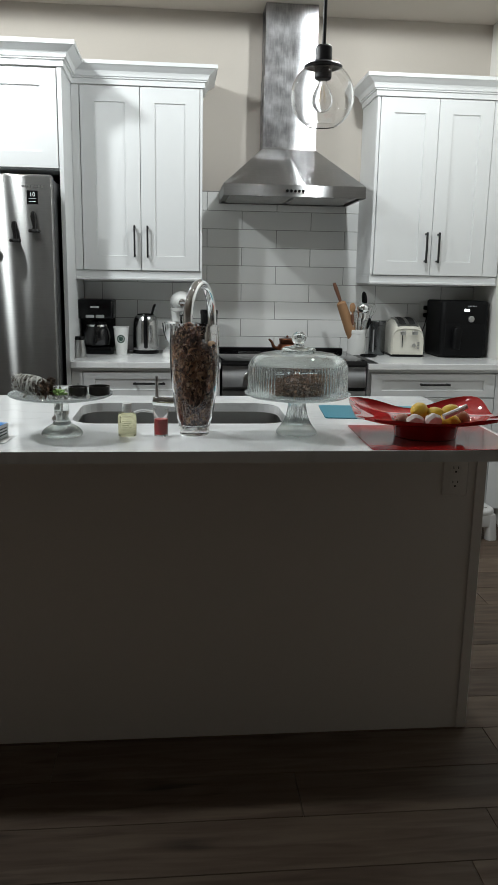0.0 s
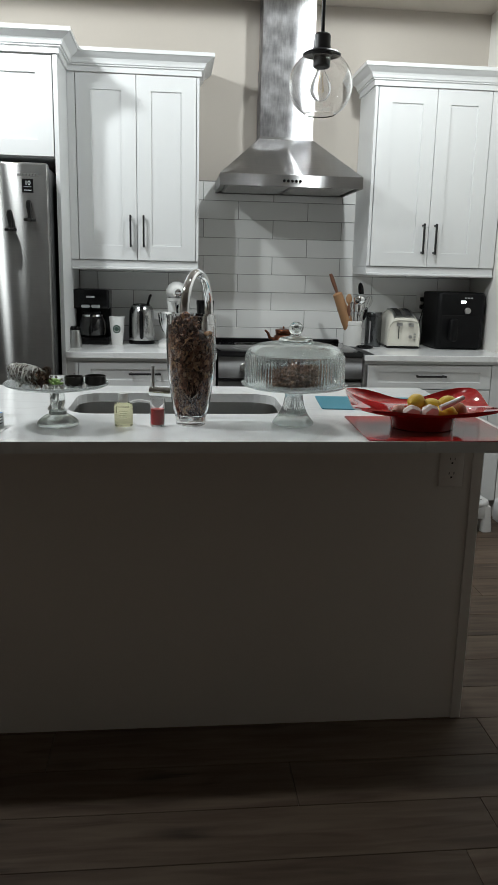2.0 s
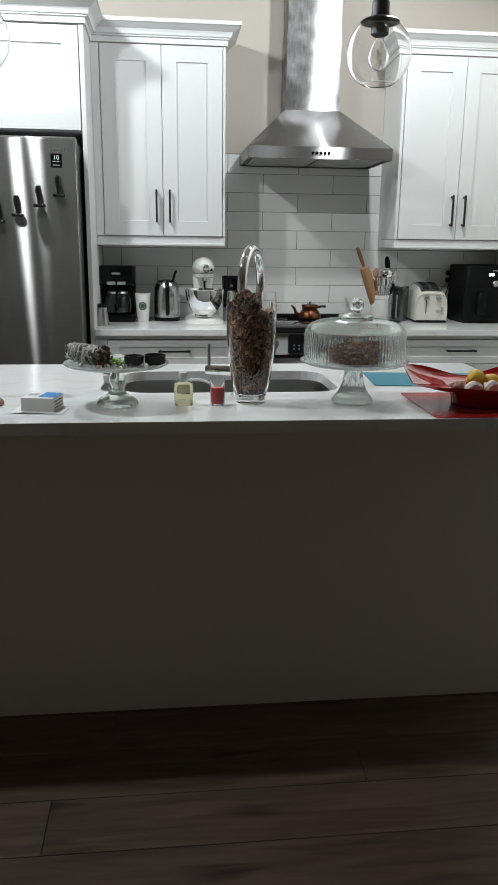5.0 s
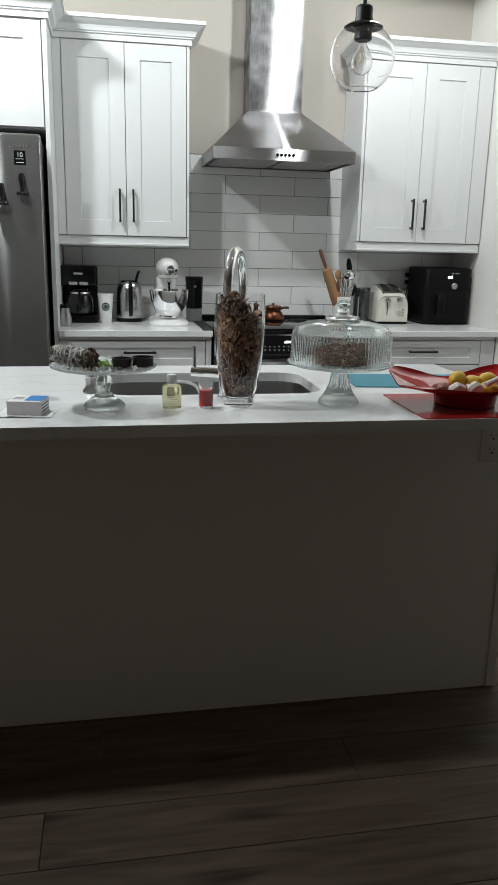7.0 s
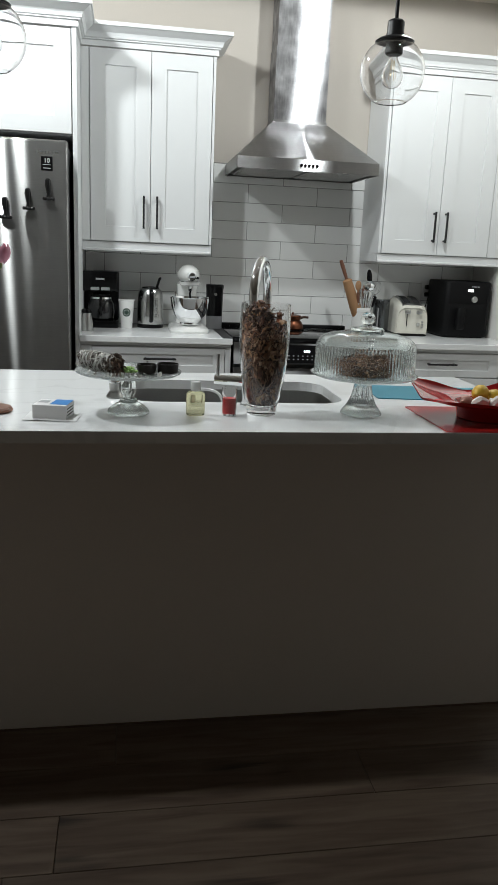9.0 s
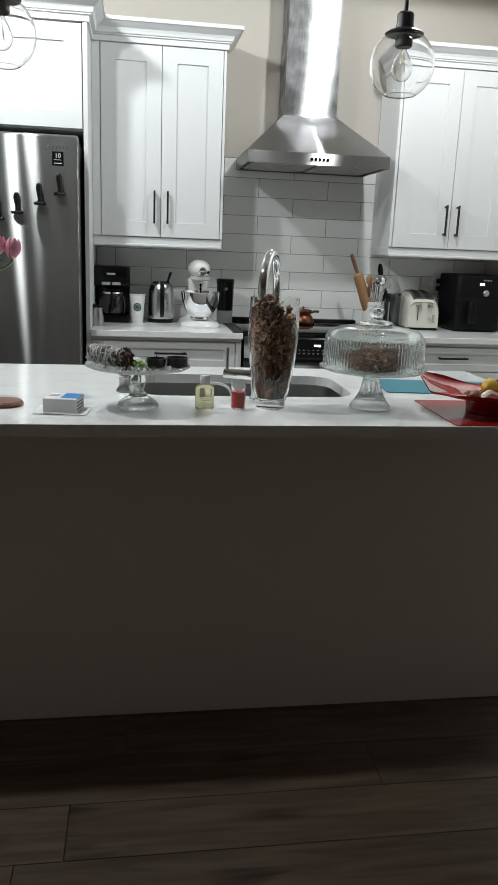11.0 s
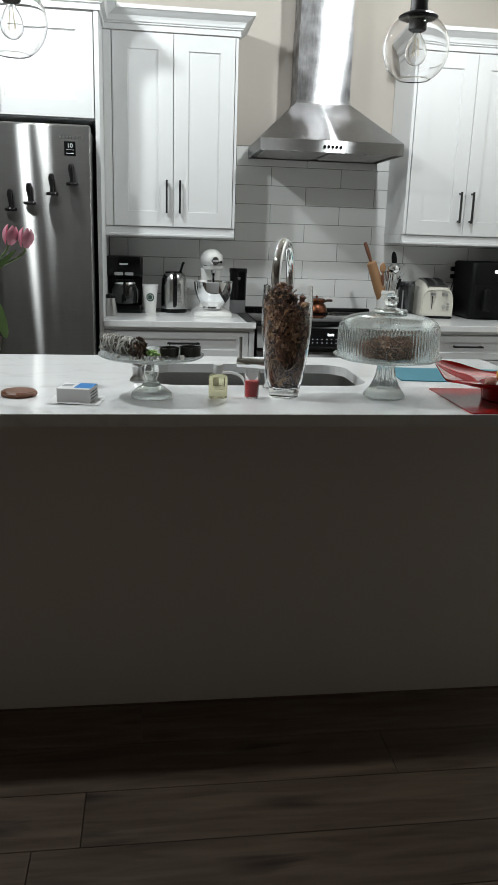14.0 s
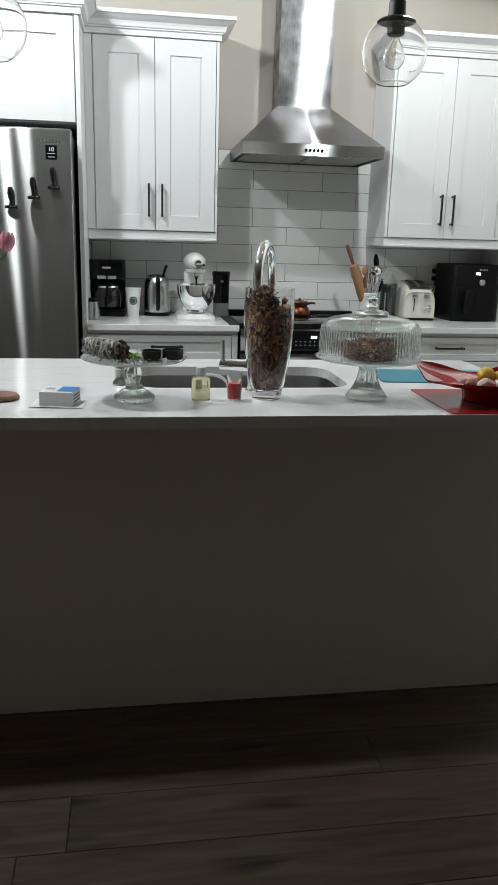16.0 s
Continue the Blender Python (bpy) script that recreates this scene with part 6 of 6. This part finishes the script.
# step stool
so = thing("step_stool", (1.612, 3.60, 0), "white plastic step stool with perforated top", "stool", rz=8)
PLASTIC = material("white_plastic", (0.72, 0.72, 0.71), 0.4, vary=0.04, scale=15)
part("top", block(0.250, 0.200, 0.034, 0.075, 1.0, 0.134, 0.012, 10), PLASTIC, so)
for sx in (-1, 1):
    for sy in (-1, 1):
        part("leg", loft([[(sx * (0.088 + 0.012 * (1 - t)) + x, sy * (0.066 + 0.010 * (1 - t)) + y, 0.138 * t) for x, y in rounded_rect(0.060, 0.054, 0.020, 5)] for t in (0, 0.06, 0.5, 1)]), PLASTIC, so)
for a, b, c, d in ((-0.08, 0.08, -0.096, -0.086), (-0.08, 0.08, 0.086, 0.096), (0.112, 0.122, -0.06, 0.06), (-0.122, -0.112, -0.06, 0.06)):
    part("apron", box(a, b, c, d, 0.075, 0.148, 0.004, None, 2), PLASTIC, so)
for i in range(2):
    part("apron_slot", box(-0.012 + i * 0.018, -0.002 + i * 0.018, -0.0968, -0.0958, 0.110, 0.130, 0), RUBBER, so, "small dark slot in the skirt")
for i in range(5):
    for j in range(4):
        part("perforation", block(0.020, 0.008, 0.0012, 0.0035, 1.0, 0.1678, 0.0002, 3, None, (-0.07 + i * 0.035, -0.051 + j * 0.034)), RUBBER, so, "dark slot in the top")

# ---- floor planks ----
def wood(name, a, b, random_vary):
    m = bpy.data.materials.new(name)
    m.use_nodes = True
    n, link = m.node_tree.nodes, m.node_tree.links.new
    p = n["Principled BSDF"]
    tc = n.new("ShaderNodeTexCoord")
    oi = n.new("ShaderNodeObjectInfo")
    sh = n.new("ShaderNodeVectorMath")
    sh.operation = "MULTIPLY_ADD"
    sh.inputs[1].default_value = (7.3, 3.1, 5.7)
    link(oi.outputs["Random"], sh.inputs[0])
    link(tc.outputs["Object"], sh.inputs[2])
    mp = n.new("ShaderNodeMapping")
    mp.inputs["Scale"].default_value = (1.2, 11, 11)
    link(sh.outputs[0], mp.inputs["Vector"])
    g = n.new("ShaderNodeTexNoise")
    g.inputs["Scale"].default_value, g.inputs["Detail"].default_value, g.inputs["Distortion"].default_value = 3.0, 7, 0.6
    link(mp.outputs[0], g.inputs["Vector"])
    mp2 = n.new("ShaderNodeMapping")
    mp2.inputs["Scale"].default_value = (1.7, 5.0, 5.0)
    link(sh.outputs[0], mp2.inputs["Vector"])
    knots = n.new("ShaderNodeTexVoronoi")
    knots.inputs["Scale"].default_value = 1.3
    kr = n.new("ShaderNodeMapRange")
    kr.inputs[1].default_value, kr.inputs[2].default_value, kr.inputs[3].default_value, kr.inputs[4].default_value = 0.02, 0.22, 0.30, 1.0
    wob = n.new("ShaderNodeVectorMath")
    wob.operation = "MULTIPLY_ADD"
    wob.inputs[1].default_value = (0.35, 0.35, 0.35)
    link(g.outputs["Color"], wob.inputs[0])
    link(mp2.outputs[0], wob.inputs[2])
    link(wob.outputs[0], knots.inputs["Vector"])
    link(knots.outputs["Distance"], kr.inputs[0])
    ramp = n.new("ShaderNodeValToRGB")
    ramp.color_ramp.elements[0].position, ramp.color_ramp.elements[0].color = 0.3, (*a, 1)
    ramp.color_ramp.elements[1].position, ramp.color_ramp.elements[1].color = 0.7, (*b, 1)
    link(g.outputs["Fac"], ramp.inputs[0])
    rv = n.new("ShaderNodeMath")
    rv.operation = "MULTIPLY_ADD"
    rv.inputs[1].default_value, rv.inputs[2].default_value = random_vary, 1 - random_vary / 2
    link(oi.outputs["Random"], rv.inputs[0])
    k2 = n.new("ShaderNodeMath")
    k2.operation = "MULTIPLY"
    link(rv.outputs[0], k2.inputs[0])
    link(kr.outputs[0], k2.inputs[1])
    sc = n.new("ShaderNodeVectorMath")
    sc.operation = "SCALE"
    link(ramp.outputs[0], sc.inputs[0])
    link(k2.outputs[0], sc.inputs["Scale"])
    link(sc.outputs[0], p.inputs["Base Color"])
    p.inputs["Roughness"].default_value = 0.55
    p.inputs["Specular IOR Level"].default_value = 0.3
    bp = n.new("ShaderNodeBump")
    bp.inputs["Strength"].default_value, bp.inputs["Distance"].default_value = 0.25, 0.001
    link(g.outputs["Fac"], bp.inputs["Height"])
    link(bp.outputs[0], p.inputs["Normal"])
    return m


PLANK = wood("oak_laminate", (0.070, 0.044, 0.030), (0.142, 0.104, 0.074), 0.35)
SUBFLOOR = material("floor_far", (0.13, 0.10, 0.08), 0.5, vary=0.2, scale=2)
floor = single("floor", box(X0 - 0.12, XR + 0.12, Y0 - 0.12, Y1 + 0.13, -0.08, -0.005, 0), SUBFLOOR, "grey-brown wood-look plank floor", "floor", kind="structure")
PW, PL = 0.178, 1.28
plank_mesh = mesh_of(box(-PL / 2 + 0.0007, PL / 2 - 0.0007, -PW / 2 + 0.0007, PW / 2 - 0.0007, -0.005, 0.0, 0.0012), "plank", PLANK)
offsets = {0: 0.75, 1: -0.423, 2: 0.376, 3: 0.99}
far_verts, far_faces = [], []
for row in range(-37, 19):
    yc = 1.295 + PW / 2 + (row - 1) * PW
    start = offsets.get(row, (row * 0.437) % PL)
    k0 = math.floor((X0 - start) / PL)
    for k in range(k0, k0 + 9):
        xc = start + (k + 0.5) * PL
        right = XR if yc < 1.3 else X1
        if xc - PL / 2 > right or xc + PL / 2 < X0 or yc - PW / 2 > Y1 or yc + PW / 2 < Y0:
            continue
        if xc - PL / 2 < X1 and xc + PL / 2 > -1.7 and yc > -2.6:
            ob = new("plank", plank_mesh)
            ob.location = (xc, yc, 0.0)
            ob.parent = floor
            continue
        xa, xb = max(xc - PL / 2, X0) + 0.0007, min(xc + PL / 2, right) - 0.0007
        ya, yb = max(yc - PW / 2, Y0) + 0.0007, min(yc + PW / 2, Y1) - 0.0007
        n = len(far_verts)
        far_verts += [(x, y, z) for z in (-0.004, 0.0) for x, y in ((xa, ya), (xb, ya), (xb, yb), (xa, yb))]
        far_faces += [(n + 4, n + 5, n + 6, n + 7)] + [(n + q, n + (q + 1) % 4, n + 4 + (q + 1) % 4, n + 4 + q) for q in range(4)]
far_planks = part("far_planks", from_lists(far_verts, far_faces), PLANK, floor, "", False)
tagged(far_planks, "", "", "", "stuff")

# ---- wall tiles ----
backsplash = single("backsplash", box(-0.489, 1.8615, 4.4045, 4.4115, 0.90, 1.835, 0), GROUT, "white glazed wall tiles laid in half bond with grey grout", "tiled wall", kind="structure")
TW, TH, JOINT = 0.408, 0.1036, 0.0028
tile_meshes = {}


def tile(x0, x1, z0, z1):
    key = (round(x1 - x0, 3), round(z1 - z0, 3))
    if key not in tile_meshes:
        tile_meshes[key] = mesh_of(box(-key[0] / 2, key[0] / 2, 0, 0.008, -key[1] / 2, key[1] / 2, 0.0012), "tile", TILE)
    ob = new("tile", tile_meshes[key])
    ob.location = ((x0 + x1) / 2, 4.400, (z0 + z1) / 2)
    ob.parent = backsplash


for row in range(-7, 2):
    z0, z1 = 1.623 + row * TH, 1.623 + (row + 1) * TH
    z0 = max(z0, 0.914)
    shift = 0.433 if row % 2 == 0 else 0.637
    for k in range(-4, 5):
        a, b = shift + k * TW, shift + (k + 1) * TW
        a, b = max(a, -0.487), min(b, 1.861)
        if z0 > 1.33:
            a, b = max(a, 0.10), min(b, 1.25)
        if b - a > 0.02:
            tile(a + JOINT / 2, b - JOINT / 2, z0 + JOINT / 2, z1 - JOINT / 2)
